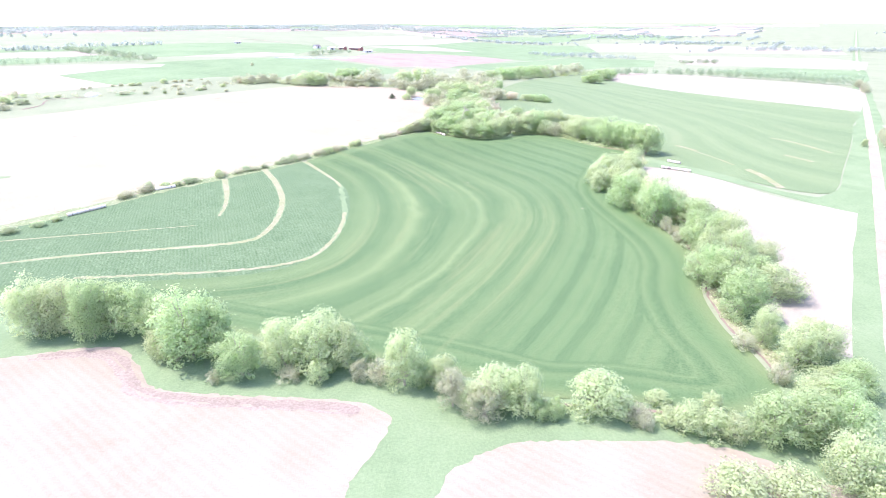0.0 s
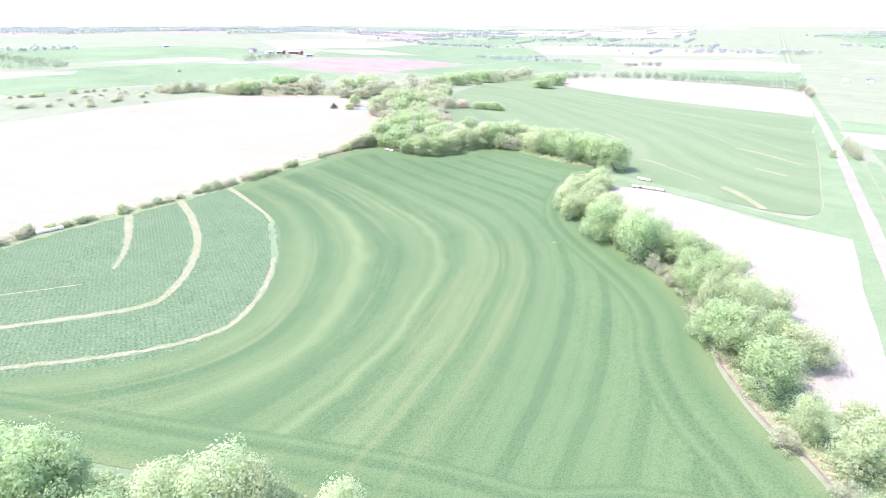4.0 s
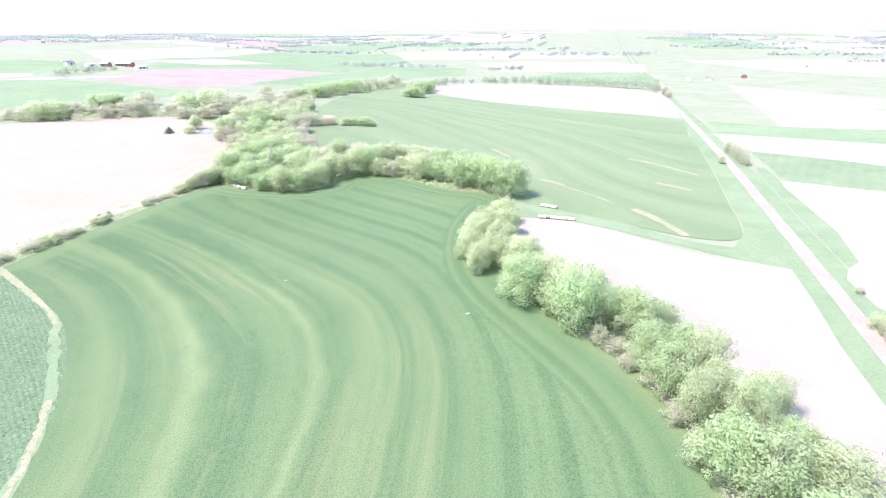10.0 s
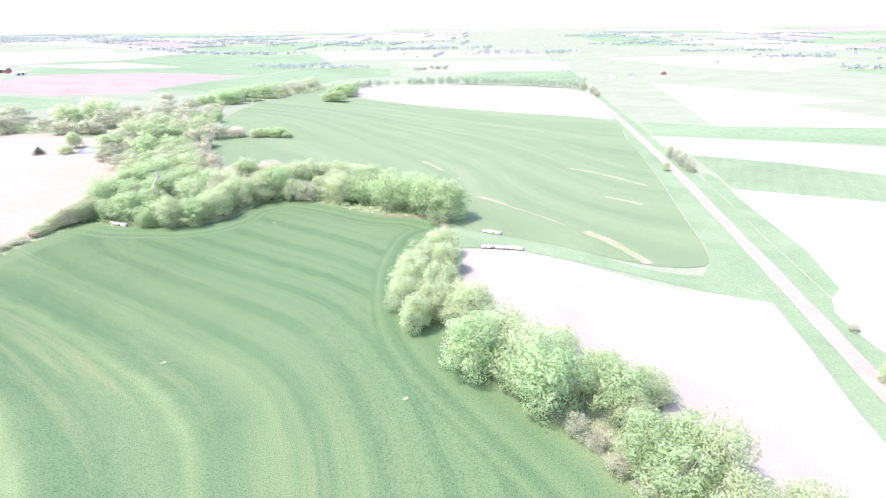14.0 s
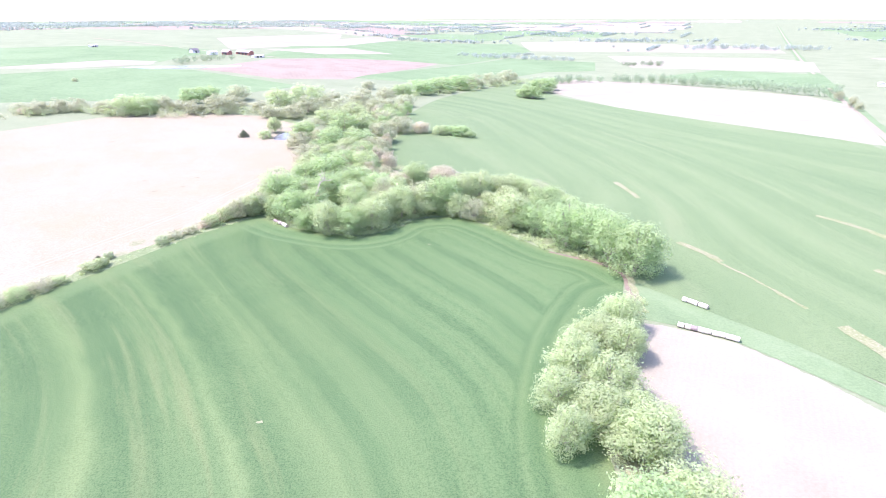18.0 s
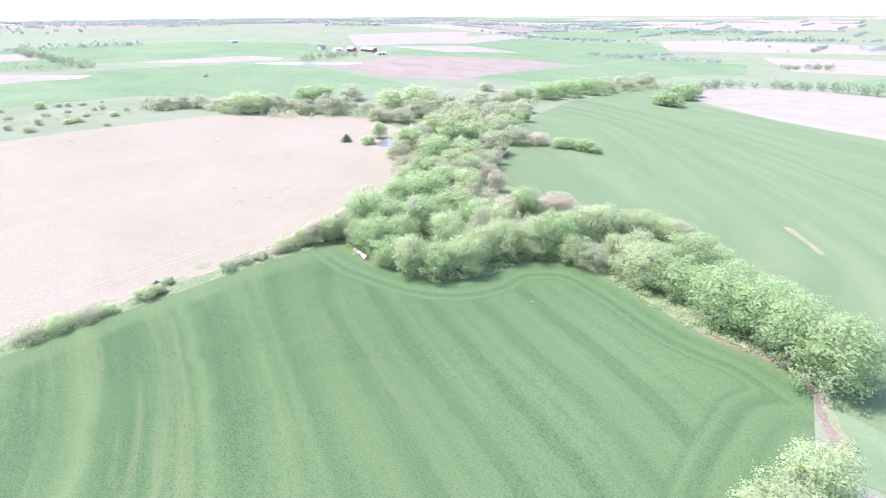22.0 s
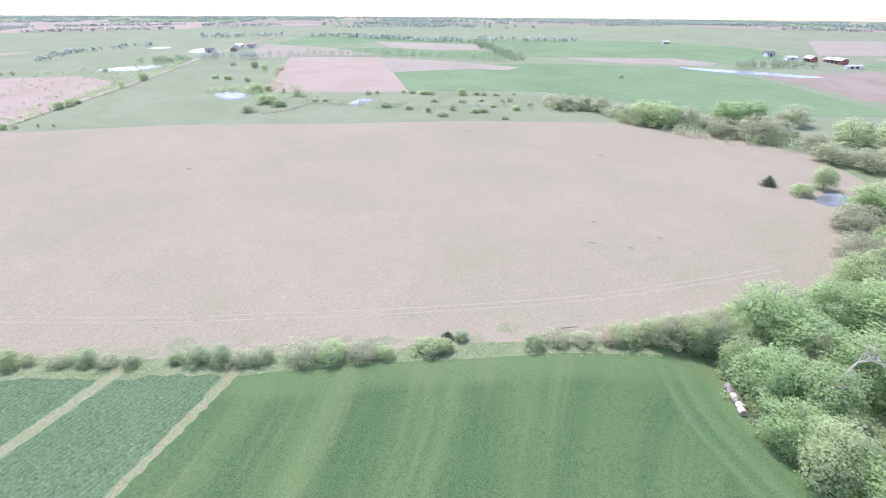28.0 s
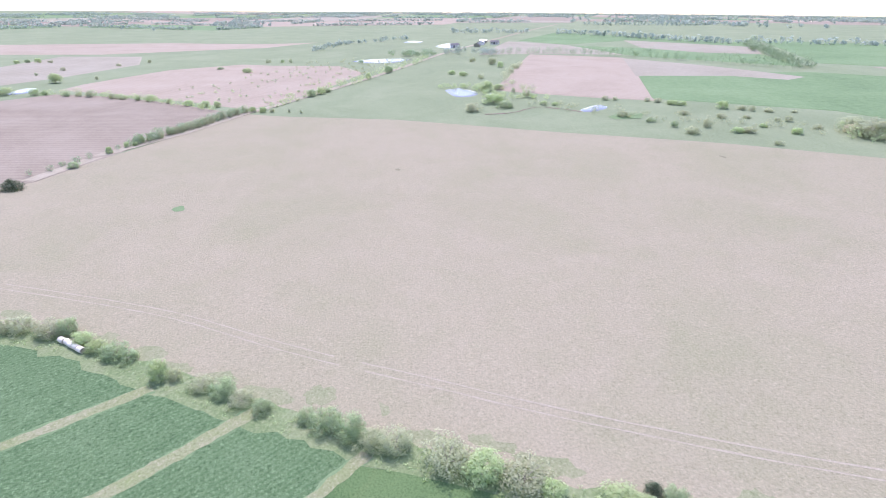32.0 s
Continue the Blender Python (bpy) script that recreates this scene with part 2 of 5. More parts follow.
SOIL = soil("pale_tilled_soil", (0.252, 0.243, 0.178), (0.289, 0.279, 0.21), (0.318, 0.307, 0.238), 22, 0.5, (1.2, 0.6, 0.08), calm=0.3)
SOIL_PINK = soil("pinkish_tilled_soil", (0.235, 0.22, 0.152), (0.274, 0.26, 0.189), (0.307, 0.294, 0.221), 16, 0.5, (1.6, 2.2, 0.16), flecks=0.05, calm=0.3)
PLOUGH = soil("brown_ploughed_soil", (0.205, 0.172, 0.13), (0.262, 0.228, 0.176), (0.315, 0.28, 0.222), 30, 0.8, (3.2, 0.25, 0.2), calm=0.4)
REDSOIL = soil("reddish_bare_soil", (0.28, 0.238, 0.18), (0.325, 0.28, 0.217), (0.36, 0.314, 0.248), 35, 1.2, (4.0, 0.97, 0.12), calm=0.35)
STUBBLE = soil("pale_stubble", (0.256, 0.24, 0.182), (0.292, 0.275, 0.213), (0.326, 0.308, 0.246), 40, 1.5, (6.0, 0.97, 0.1), calm=0.35)
ALFALFA = soil("alfalfa_crop", (0.068, 0.132, 0.06), (0.096, 0.165, 0.079), (0.14, 0.212, 0.112), 12, 0.42, (0.95, -0.40, 0.22), 1.0, 0.6, calm=0.9)
STRAW = soil("pale_grass_strip", (0.175, 0.235, 0.09), (0.225, 0.25, 0.14), (0.30, 0.285, 0.20), 9, 0.4, flecks=0.4)
FARGREEN = soil("far_green_crop", (0.125, 0.20, 0.098), (0.155, 0.24, 0.12), (0.185, 0.27, 0.142), 60, 3, calm=0.35)
MUD = soil("creek_mud", (0.14, 0.112, 0.082), (0.20, 0.165, 0.125), (0.29, 0.248, 0.195), 4, 0.4)
GRAVEL = soil("gravel_road", (0.235, 0.218, 0.15), (0.275, 0.256, 0.184), (0.315, 0.295, 0.225), 12, 0.4)
WHEAT = crop("wheat_crop", (0.056, 0.122, 0.049), (0.091, 0.170, 0.069), (0.146, 0.215, 0.09), 17, (0.21, 0.24, 0.105), True)
WHEAT_FAR = crop("contoured_wheat", (0.108, 0.178, 0.082), (0.143, 0.217, 0.10), (0.176, 0.248, 0.12), 14, (0.21, 0.265, 0.138))
WHEAT_PLAIN = soil("plain_wheat", (0.12, 0.19, 0.095), (0.15, 0.225, 0.115), (0.185, 0.26, 0.14), 20, 0.8, (5.0, 0.95, 0.12), calm=0.4)
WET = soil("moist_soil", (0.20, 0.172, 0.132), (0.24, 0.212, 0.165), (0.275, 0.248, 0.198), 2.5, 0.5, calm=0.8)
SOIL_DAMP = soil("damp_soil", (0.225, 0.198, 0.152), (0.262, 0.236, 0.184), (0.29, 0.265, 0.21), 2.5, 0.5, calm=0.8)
TRACK_EARTH = soil("wheel_worn_grass", (0.30, 0.275, 0.20), (0.335, 0.308, 0.235), (0.37, 0.338, 0.27), 5, 0.4)
WEEDS = soil("dark_weeds", (0.13, 0.13, 0.085), (0.20, 0.195, 0.125), (0.29, 0.275, 0.19), 2, 0.3)
LEAF = leaves("leaf_green", (0.178, 0.25, 0.12), (0.208, 0.285, 0.14), (0.24, 0.318, 0.164))
LEAF_PALE = leaves("leaf_pale", (0.215, 0.27, 0.142), (0.245, 0.302, 0.163), (0.276, 0.332, 0.188))
LEAF_GREY = leaves("twig_grey", (0.215, 0.238, 0.15), (0.245, 0.268, 0.172), (0.275, 0.298, 0.198))
LEAF_RED = leaves("twig_reddish", (0.262, 0.245, 0.176), (0.305, 0.285, 0.208), (0.345, 0.322, 0.242))
LEAF_SILVER = leaves("leaf_silver", (0.172, 0.225, 0.126), (0.198, 0.252, 0.145), (0.228, 0.28, 0.168))
LEAF_DARK = leaves("cedar_dark", (0.04, 0.06, 0.035), (0.07, 0.095, 0.055), (0.10, 0.13, 0.08))
# far woods: distance haze is mixed into this pale bluish-grey leaf colour
LEAF_FAR_HAZE = leaves("far_wood_leaves_hazed", (0.15, 0.185, 0.158), (0.185, 0.22, 0.19), (0.22, 0.255, 0.222), 0.0)
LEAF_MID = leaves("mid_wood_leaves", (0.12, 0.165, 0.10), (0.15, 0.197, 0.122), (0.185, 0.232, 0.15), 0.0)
BARK = plain("bark", (0.34, 0.31, 0.26), 0.95, 0.1, 0.3, 0.4)
DEADWOOD = plain("weathered_dead_wood", (0.44, 0.40, 0.34), 0.9, 0.1, 0.2, 0.3)
HAY = plain("hay_net_wrap", (0.70, 0.65, 0.56), 0.8, 0.2, 0.15, 0.12)
HAY_OLD = plain("weathered_hay", (0.28, 0.24, 0.22), 0.9, 0.1, 0.4, 0.2)
HAY_END = plain("bale_end_straw", (0.44, 0.37, 0.28), 0.95, 0.1, 0.3, 0.08)
BARN_RED = plain("red_painted_boards", (0.34, 0.16, 0.13), 0.8, 0.2, 0.2, 0.8)
TIN = plain("pale_sheet_roof", (0.62, 0.61, 0.60), 0.45, 0.4, 0.1, 1.5)
SHINGLE = plain("grey_shingles", (0.16, 0.155, 0.16), 0.9, 0.2, 0.25, 0.6)
SIDING = plain("white_siding", (0.74, 0.73, 0.71), 0.7, 0.3, 0.06, 1.0)
DARK = plain("dark_opening", (0.05, 0.05, 0.055), 0.5, 0.4, 0.2, 0.5)
water_m, wnodes, wlinks, wb = material("pond_water", 0.16, 0.5)
wb.inputs["Base Color"].default_value = (0.16, 0.18, 0.18, 1)
bump(wnodes, wlinks, wb, noise_tex(wnodes, wlinks, coords(wnodes, wlinks), 1.2, 3), 0.08, 0.2)
WATER = water_m

# ---- the lie of the land ----
import collections
from mathutils.geometry import delaunay_2d_cdt

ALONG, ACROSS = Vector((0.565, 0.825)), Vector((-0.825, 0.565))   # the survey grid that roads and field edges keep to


def hz(x, y):
    """Height of the land: a shallow creek valley, higher to the north-west, flat out to the horizon."""
    u = min(max((math.hypot(x, y - 200) - 600) / 4200, 0), 1)
    twist = 27.3 * math.tanh((80 - x) / 200) * math.tanh(max(0, y - 250) / 650) * (1 - u)
    return 9 * (1 - math.exp(-(x / 300) ** 2)) - 1.1 + (10 + 14 * x / 4800) * u * u + twist


def grid(u, v):
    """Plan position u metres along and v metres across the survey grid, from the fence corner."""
    return (-317 + ALONG.x * u + ACROSS.x * v, 233 + ALONG.y * u + ACROSS.y * v)


def smooth(points, step=4):
    """A rounded line through plan points (Catmull-Rom)."""
    p = [points[0], *points, points[-1]]
    out = []
    for a, b, c, d in zip(p, p[1:], p[2:], p[3:]):
        for k in range(step):
            t = k / step
            out.append(tuple(0.5 * (2 * b[i] + (c[i] - a[i]) * t + (2 * a[i] - 5 * b[i] + 4 * c[i] - d[i]) * t * t + (3 * b[i] - a[i] - 3 * c[i] + d[i]) * t ** 3) for i in (0, 1)))
    return out + [tuple(points[-1])]


def link(name, bm, mat, parent=None, label=""):
    me = bpy.data.meshes.new(name)
    bm.to_mesh(me)
    bm.free()
    me.materials.append(mat)
    ob = new(name, me)
    ob.parent = parent
    if label:
        tagged(ob, label)
    return ob


part = link


OUTLINES = []   # the fields laid so far


def inside(x, y, outline):
    odd = False
    for (ax, ay), (bx, by) in zip(outline, outline[1:] + outline[:1]):
        if (ay > y) != (by > y) and x < (bx - ax) * (y - ay) / (by - ay) + ax:
            odd = not odd
    return odd


def fine_line(line, step):
    """The line cut into pieces of about that length."""
    out = []
    for (ax, ay), (bx, by) in zip(line, line[1:]):
        k = max(1, int(math.hypot(bx - ax, by - ay) / step))
        out += [(ax + (bx - ax) * i / k, ay + (by - ay) * i / k) for i in range(k)]
    return out + [tuple(line[-1])]


def drape(name, outline, mat, label, category, lift=0.1, cell=20.0, rag=0.0, kind="structure"):
    """A field: an outline cut into cells and laid on the land."""
    bm = bmesh.new()
    OUTLINES.append(list(outline))
    step = min(cell, 25.0) if cell < 150 else 60.0
    if not rag:
        outline = fine_line(list(outline) + [outline[0]], step)[:-1]
    else:
        full = []
        for (ax, ay), (bx, by) in zip(outline, outline[1:] + outline[:1]):
            k = max(1, int(math.hypot(bx - ax, by - ay) / (rag * 3)))
            full += [(ax + (bx - ax) * i / k + random.uniform(-rag, rag), ay + (by - ay) * i / k + random.uniform(-rag, rag)) for i in range(k)]
        outline = full
    xs, ys = [p[0] for p in outline], [p[1] for p in outline]
    inner = [(x, y) for x in np.arange(min(xs) + step * 0.5, max(xs), step) for y in np.arange(min(ys) + step * 0.5, max(ys), step)]
    pts = [Vector(p) for p in outline] + [Vector((float(x), float(y))) for x, y in inner]
    k = len(outline)
    co, _, faces, *_ = delaunay_2d_cdt(pts, [(i, (i + 1) % k) for i in range(k)], [list(range(k))], 1, 1e-4)
    made = [bm.verts.new((p.x, p.y, 0)) for p in co]
    for tri in faces:
        bm.faces.new([made[i] for i in tri])
    for v in bm.verts:
        v.co.z = hz(v.co.x, v.co.y) + lift * (0.4 if cell <= 20 else 1.0)
    bmesh.ops.recalc_face_normals(bm, faces=bm.faces)
    if bm.faces and sum(f.normal.z for f in bm.faces) < 0:
        bmesh.ops.reverse_faces(bm, faces=bm.faces)
    if cell > 20:                                         # the rim slopes down into the land
        push = collections.defaultdict(Vector)
        rim = [e for e in bm.edges if len(e.link_faces) == 1]
        for e in rim:
            a, b = e.verts
            n = (b.co - a.co).cross(Vector((0, 0, 1))).normalized()
            if n.dot(e.link_faces[0].calc_center_median() - a.co) > 0:
                n = -n
            for v in (a, b):
                push[v] = push[v] + n
        low = {}
        for v, n in push.items():
            p = v.co + Vector((n.x, n.y, 0)).normalized() * (2.0 + lift * 6)
            low[v] = bm.verts.new((p.x, p.y, hz(p.x, p.y) - 0.25))
        for e in rim:
            a, b = e.verts
            f = bm.faces.new((a, b, low[b], low[a]))
            f.normal_update()
            if f.normal.z < 0:
                f.normal_flip()
    return tagged(link(name, bm, mat), label, category, kind=kind)


def ribbon(name, line, width, mat, label, category, lift=0.14, ragged=0.0, kind="structure"):
    """A strip of even or ragged width along a plan line."""
    bm = bmesh.new()
    prev = None
    for i, (x, y) in enumerate(line):
        ax, ay = line[max(i - 1, 0)]
        bx, by = line[min(i + 1, len(line) - 1)]
        k = math.hypot(bx - ax, by - ay) or 1
        nx, ny = -(by - ay) / k, (bx - ax) / k
        w = width[0] + (width[1] - width[0]) * i / (len(line) - 1) if isinstance(width, tuple) else width
        a, c = w / 2 + random.uniform(-ragged, ragged), w / 2 + random.uniform(-ragged, ragged)
        row = [bm.verts.new((x + nx * s, y + ny * s, hz(x + nx * s, y + ny * s) + lift * 0.4)) for s in (a, 0, -c)]
        if prev:
            for j in (0, 1):
                bm.faces.new((prev[j], prev[j + 1], row[j + 1], row[j]))
        prev = row
    bmesh.ops.recalc_face_normals(bm, faces=bm.faces)
    if sum(f.normal.z for f in bm.faces) < 0:
        bmesh.ops.reverse_faces(bm, faces=bm.faces)
    return tagged(link(name, bm, mat), label, category, kind=kind)


bm = bmesh.new()
rings = [0.5] + [i * 15 for i in range(1, 41)] + [600 + 24 * i for i in range(1, 40)] + [1540 + 30 * k + k * k * 2.4 for k in range(1, 40)]
rings = [r for r in rings if r < 4880] + [4900]
turns, prev = 300, None
for r in rings:
    row = [bm.verts.new((r * math.cos(a), 200 + r * math.sin(a), hz(r * math.cos(a), 200 + r * math.sin(a)))) for a in (2 * math.pi * k / turns for k in range(turns))]
    if prev:
        for k in range(turns):
            bm.faces.new((prev[k], row[k], row[(k + 1) % turns], prev[(k + 1) % turns]))
    else:
        bm.faces.new(row)
    prev = row
tagged(link("ground", bm, RANGE), "green rangeland that lies flat out to the horizon", "ground", kind="structure")

# ---- the fields ----
WHEAT_WEST = [(-65, 247), (-42, 213), (-34, 187), (-32, 163), (-34, 145), (-40, 134), (-50, 128), (-63, 125), (-84, 122), (-110, 119)]
WHEAT_SOUTH = [(-107, 115), (-77, 109), (-44, 99), (-16, 91), (2, 85), (18, 78), (32, 77), (48, 73), (61, 78)]
WHEAT_EAST = [(62, 84), (62, 92), (61, 100), (63, 115), (69, 131), (71, 148), (69, 168), (67, 186), (68, 204), (77, 228), (89, 245)]
WHEAT_NORTH = [(96, 260), (91, 270), (80, 280), (70, 297), (60, 309), (51, 311), (40, 308), (32, 299), (22, 297), (8, 303), (0, 308), (-10, 318)]
HEDGE = [(-11, 317), (-29, 299), (-40, 284), (-50, 271), (-61, 255), (-68, 248), (-80, 232), (-92, 218), (-105, 203), (-118, 184), (-132, 165), (-150, 140), (-190, 82)]
STRIP_A = [(-91.3, 218), (-82.2, 196), (-77.5, 181), (-76, 172)]
STRIP_B = [(-80, 234.5), (-68, 212), (-59.5, 190), (-56, 172), (-56, 158), (-60, 150), (-80, 144), (-101, 139), (-120, 132)]
STRIP_C = [(-66, 250), (-53, 230), (-44, 215), (-41, 208)]
STRIP_C2 = [(-34.2, 177), (-33, 163), (-34, 150), (-39, 137), (-55, 130), (-74, 127), (-95, 124)]
STRIP_A2 = [(-80, 163), (-85, 161.5), (-106, 155), (-126, 149), (-140, 144)]


def guide_distance(pts, line):
    p = np.array(pts)
    best = np.full(len(p), 1e9)
    for a, b in zip(line, line[1:]):
        a, b = np.array(a, float), np.array(b, float)
        t = np.clip(((p - a) @ (b - a)) / ((b - a) @ (b - a)), 0, 1)
        best = np.minimum(best, np.linalg.norm(p - (a + t[:, None] * (b - a)), axis=1))
    return best


def write_uv(ob, s, d, edge, side=None):
    """Band place and run of every corner in the first uv map, nearness of the field's edge and of the hedge in the second."""
    me = ob.data
    at = np.empty(len(me.loops), dtype=np.int32)
    me.loops.foreach_get("vertex_index", at)
    side = np.ones(len(s)) if side is None else side
    for name, first, second in (("UVMap", s, d), ("RimMap", edge, side)):
        me.uv_layers.new(name=name).data.foreach_set("uv", np.stack([first[at], second[at]], 1).astype(np.float32).ravel())


def eased(ob, s, times):
    """s smoothed along the edges of the mesh."""
    links = np.array([tuple(e.vertices) for e in ob.data.edges])
    count = np.bincount(links.ravel(), minlength=len(s))
    for _ in range(times):
        near = np.bincount(links[:, 0], s[links[:, 1]], len(s)) + np.bincount(links[:, 1], s[links[:, 0]], len(s))
        s = 0.4 * s + 0.6 * near / np.maximum(count, 1)
    return s


def band_uv(ob, west, east, rim):
    """uv.x: how far over from one guide line to the other, so that the bands bend with both."""
    pts = [(v.co.x, v.co.y) for v in ob.data.vertices]
    a, b = guide_distance(pts, west), guide_distance(pts, east)
    write_uv(ob, eased(ob, a / (a + b + 1e-6), 90), np.array(pts)[:, 1] / 200, guide_distance(pts, rim) / 20)


def pass_uv(ob, passes, rims):
    """uv.x: a tenth of the count of drill passes, from the west; every pass is a line along which the crop stands darker."""
    pts = [(v.co.x, v.co.y) for v in ob.data.vertices]
    d = np.array([guide_distance(pts, smooth(p)) for p in passes])
    i = d.argmin(0)
    k = np.arange(len(pts))
    low, high = d[np.maximum(i - 1, 0), k], d[np.minimum(i + 1, len(passes) - 1), k]
    up = np.where(i == 0, True, np.where(i == len(passes) - 1, False, high < low))
    s = i + np.where(up, 1, -1) * d[i, k] / (d[i, k] + np.where(up, high, low) + 1e-6)
    edge = np.min([guide_distance(pts, line) * f for line, f in rims], axis=0) / 20
    write_uv(ob, eased(ob, s, 14) / 10, np.array(pts)[:, 1] / 200, edge, guide_distance(pts, HEDGE[:6]) / 20)



PASSES = [
    [(-80, 268), *WHEAT_WEST, (-160, 116)],
    [(-68, 272), (-55, 254), (-43, 242), (-31, 222), (-24, 197), (-21.5, 173), (-21, 150), (-26, 133), (-34, 125), (-44, 119), (-70, 114), (-140, 108)],
    [(-55, 276), (-37, 252), (-20, 229), (-10, 207), (-4, 187), (-4, 167), (-9, 149), (-18, 130), (-29, 118), (-38, 113), (-62, 106), (-110, 96)],
    [(-42, 292), (-30, 279), (-21, 267), (-11, 252), (1, 231), (11, 214), (21, 198), (25, 182), (24, 167), (18, 152), (12, 135), (3, 118), (-9, 101), (-30, 85)],
    [(-22, 296), (-6, 270), (1, 259), (11, 241), (23, 219), (31, 203), (34, 190), (34, 177), (31, 162), (25, 148), (17, 131), (8, 115), (-2, 98), (-12, 82)],
    [(-8, 290), (5, 268), (16, 252), (31, 230), (38, 217), (42, 205), (43, 192), (41, 178), (36, 158), (29, 138), (22, 122), (14, 107), (7, 96), (-4, 80)],
    [(6, 292), (18, 273), (30, 256), (38, 242), (46, 228), (50, 212), (51, 195), (51, 180), (49, 162), (43, 145), (34, 125), (26, 109), (17, 94), (8, 78)],
    [(16, 294), (26, 277), (35, 260), (44, 247), (52, 235), (58, 221), (60, 200), (59, 175), (55, 153), (51, 138), (41, 117), (33, 103), (25, 92), (16, 78)],
    [(26, 300), (37, 281), (46, 266), (55, 254), (61, 241), (66, 225), (68, 200), (65, 165), (58, 140), (53, 125), (46, 109), (36, 93), (27, 78)],
    [(36, 306), (47, 287), (55, 273), (63, 259), (69, 246), (73, 230), (76, 200), (72, 155), (63, 127), (56, 111), (47, 94), (38, 78)],
    [(48, 312), (58, 296), (66, 283), (75, 268), (81, 254), (84, 235), (87, 200), (80, 140), (69, 110), (59, 92), (50, 76)],
]
wheat_edge = smooth(WHEAT_SOUTH) + smooth(WHEAT_EAST) + smooth(WHEAT_NORTH) + smooth([(-29, 298), (-40, 283), (-50, 270), (-61, 254)]) + smooth(WHEAT_WEST)
wheat = drape("wheat_field", wheat_edge, WHEAT, "green wheat field with curving drill bands of darker and paler crop", "field", 0.30, 2.5)
pass_uv(wheat, PASSES, ((smooth(WHEAT_SOUTH), 0.9), (smooth(WHEAT_EAST), 0.66), (smooth(WHEAT_NORTH), 0.92)))

alfalfa_edge = smooth(WHEAT_WEST) + [(-150, 118), (-170, 112)] + smooth(HEDGE[5:12])[::-1]
drape("alfalfa_field", alfalfa_edge, ALFALFA, "deep green alfalfa field with clumpy, speckled plants", "field", 0.22, 10)
ribbon("strip_shoulder", fine_line(smooth(STRIP_A), 1.5), (2.9, 1.6), GRASS, "thin grassy shoulder of the terrace strip", "grass strip", 0.27, 0.5)
ribbon("grass_strip", fine_line(smooth(STRIP_A), 1), (2.4, 1.0), STRAW, "straw-coloured grassed terrace strip through the alfalfa", "grass strip", 0.30, 0.22)
ribbon("strip_shoulder", fine_line(smooth(STRIP_B), 1.5), (2.9, 1.6), GRASS, "thin grassy shoulder of the terrace strip", "grass strip", 0.27, 0.5)
ribbon("grass_strip", fine_line(smooth(STRIP_B), 1), (2.5, 1.0), STRAW, "straw-coloured grassed terrace strip through the alfalfa", "grass strip", 0.30, 0.22)
ribbon("strip_shoulder", fine_line(smooth(STRIP_C + STRIP_C2), 1.5), (2.2, 1.4), GRASS, "thin grassy shoulder of the terrace strip", "grass strip", 0.27, 0.5)
ribbon("grass_strip", fine_line(smooth(STRIP_C), 1), (2.1, 1.0), STRAW, "pale grassed strip between alfalfa and wheat", "grass strip", 0.36, 0.3)
ribbon("grass_strip", fine_line(smooth(STRIP_C2), 1), (1.3, 0.9), STRAW, "pale grassed strip between alfalfa and wheat", "grass strip", 0.36, 0.35)
ribbon("grass_strip", fine_line(smooth(STRIP_A2), 1), (0.5, 0.9), STRAW, "thin fading grass strip through the alfalfa", "grass strip", 0.30, 0.2)

pasture_edge = [(-317, 233), (-275, 304), (-220, 369), (-182, 420), (-125, 483), (-80, 500), (-41, 493), (-19, 472), (-9, 448), (-4, 425), (-2, 390), (-5, 360), (-14, 328), *[(x - 1.6, y + 1.3) for x, y in HEDGE], (-218, 160)]
drape("pasture", pasture_edge, PASTURE, "dry tan pasture of short dead grass with faint wheel tracks", "pasture", 0.12, 8)

drape("tilled_field", smooth([(-87, 89), (-72, 93), (-66, 93), (-59, 87), (-54, 81), (-46, 79), (-31, 78), (-17, 77), (-10, 74), (-9, 70), (-12, 62), (-14, 56), (-18, 20), (-20, -60)]) + [(-140, -60), (-140, 80)], SOIL_PINK, "pale pinkish bare tilled soil with a dark moist rim", "field", 0.12, 20, 0.3)
drape("tilled_field", smooth([(-12, -60), (-10, 20), (-1, 56), (3, 62), (9, 66), (15, 67), (29, 67), (42, 66), (52, 61), (70, 45), (90, 10)]) + [(110, -60)], SOIL_PINK, "pale bare tilled soil", "field", 0.12, 20, 0.3)
drape("tilled_field", smooth([(72, 120), (80, 150), (76, 172), (72, 190), (72, 208), (78, 232), (90, 237), (103, 229), (110, 221), (117, 207), (124, 190), (130, 183), (139, 175), (142, 168), (137, 155), (120, 135), (96, 100), (80, 78)]), SOIL, "pale bleached bare soil beside the tree row", "field", 0.12, 20, 0.35)

wheat2 = drape("contoured_wheat_field", smooth([(97, 256), (104, 270), (114, 289), (100, 325), (78, 352), (50, 372), (36, 390), (40, 433), (50, 453), (48, 487), (60, 535), (90, 605), (150, 692), (193, 738), (190, 650), (221, 555), (259, 473), (292, 394), (250, 331), (211, 277), (169, 222), (154, 202), (143, 193), (130, 202), (118, 224)]), WHEAT_FAR, "green contour-drilled wheat field with a few pale strips", "field", 0.25, 6)
band_uv(wheat2, [(146, 180), (127, 195), (112, 225), (96, 260), (110, 300), (70, 380), (80, 520)], [(160, 180), (300, 380), (240, 480), (170, 700)], [(0, 0), (1, 1)])
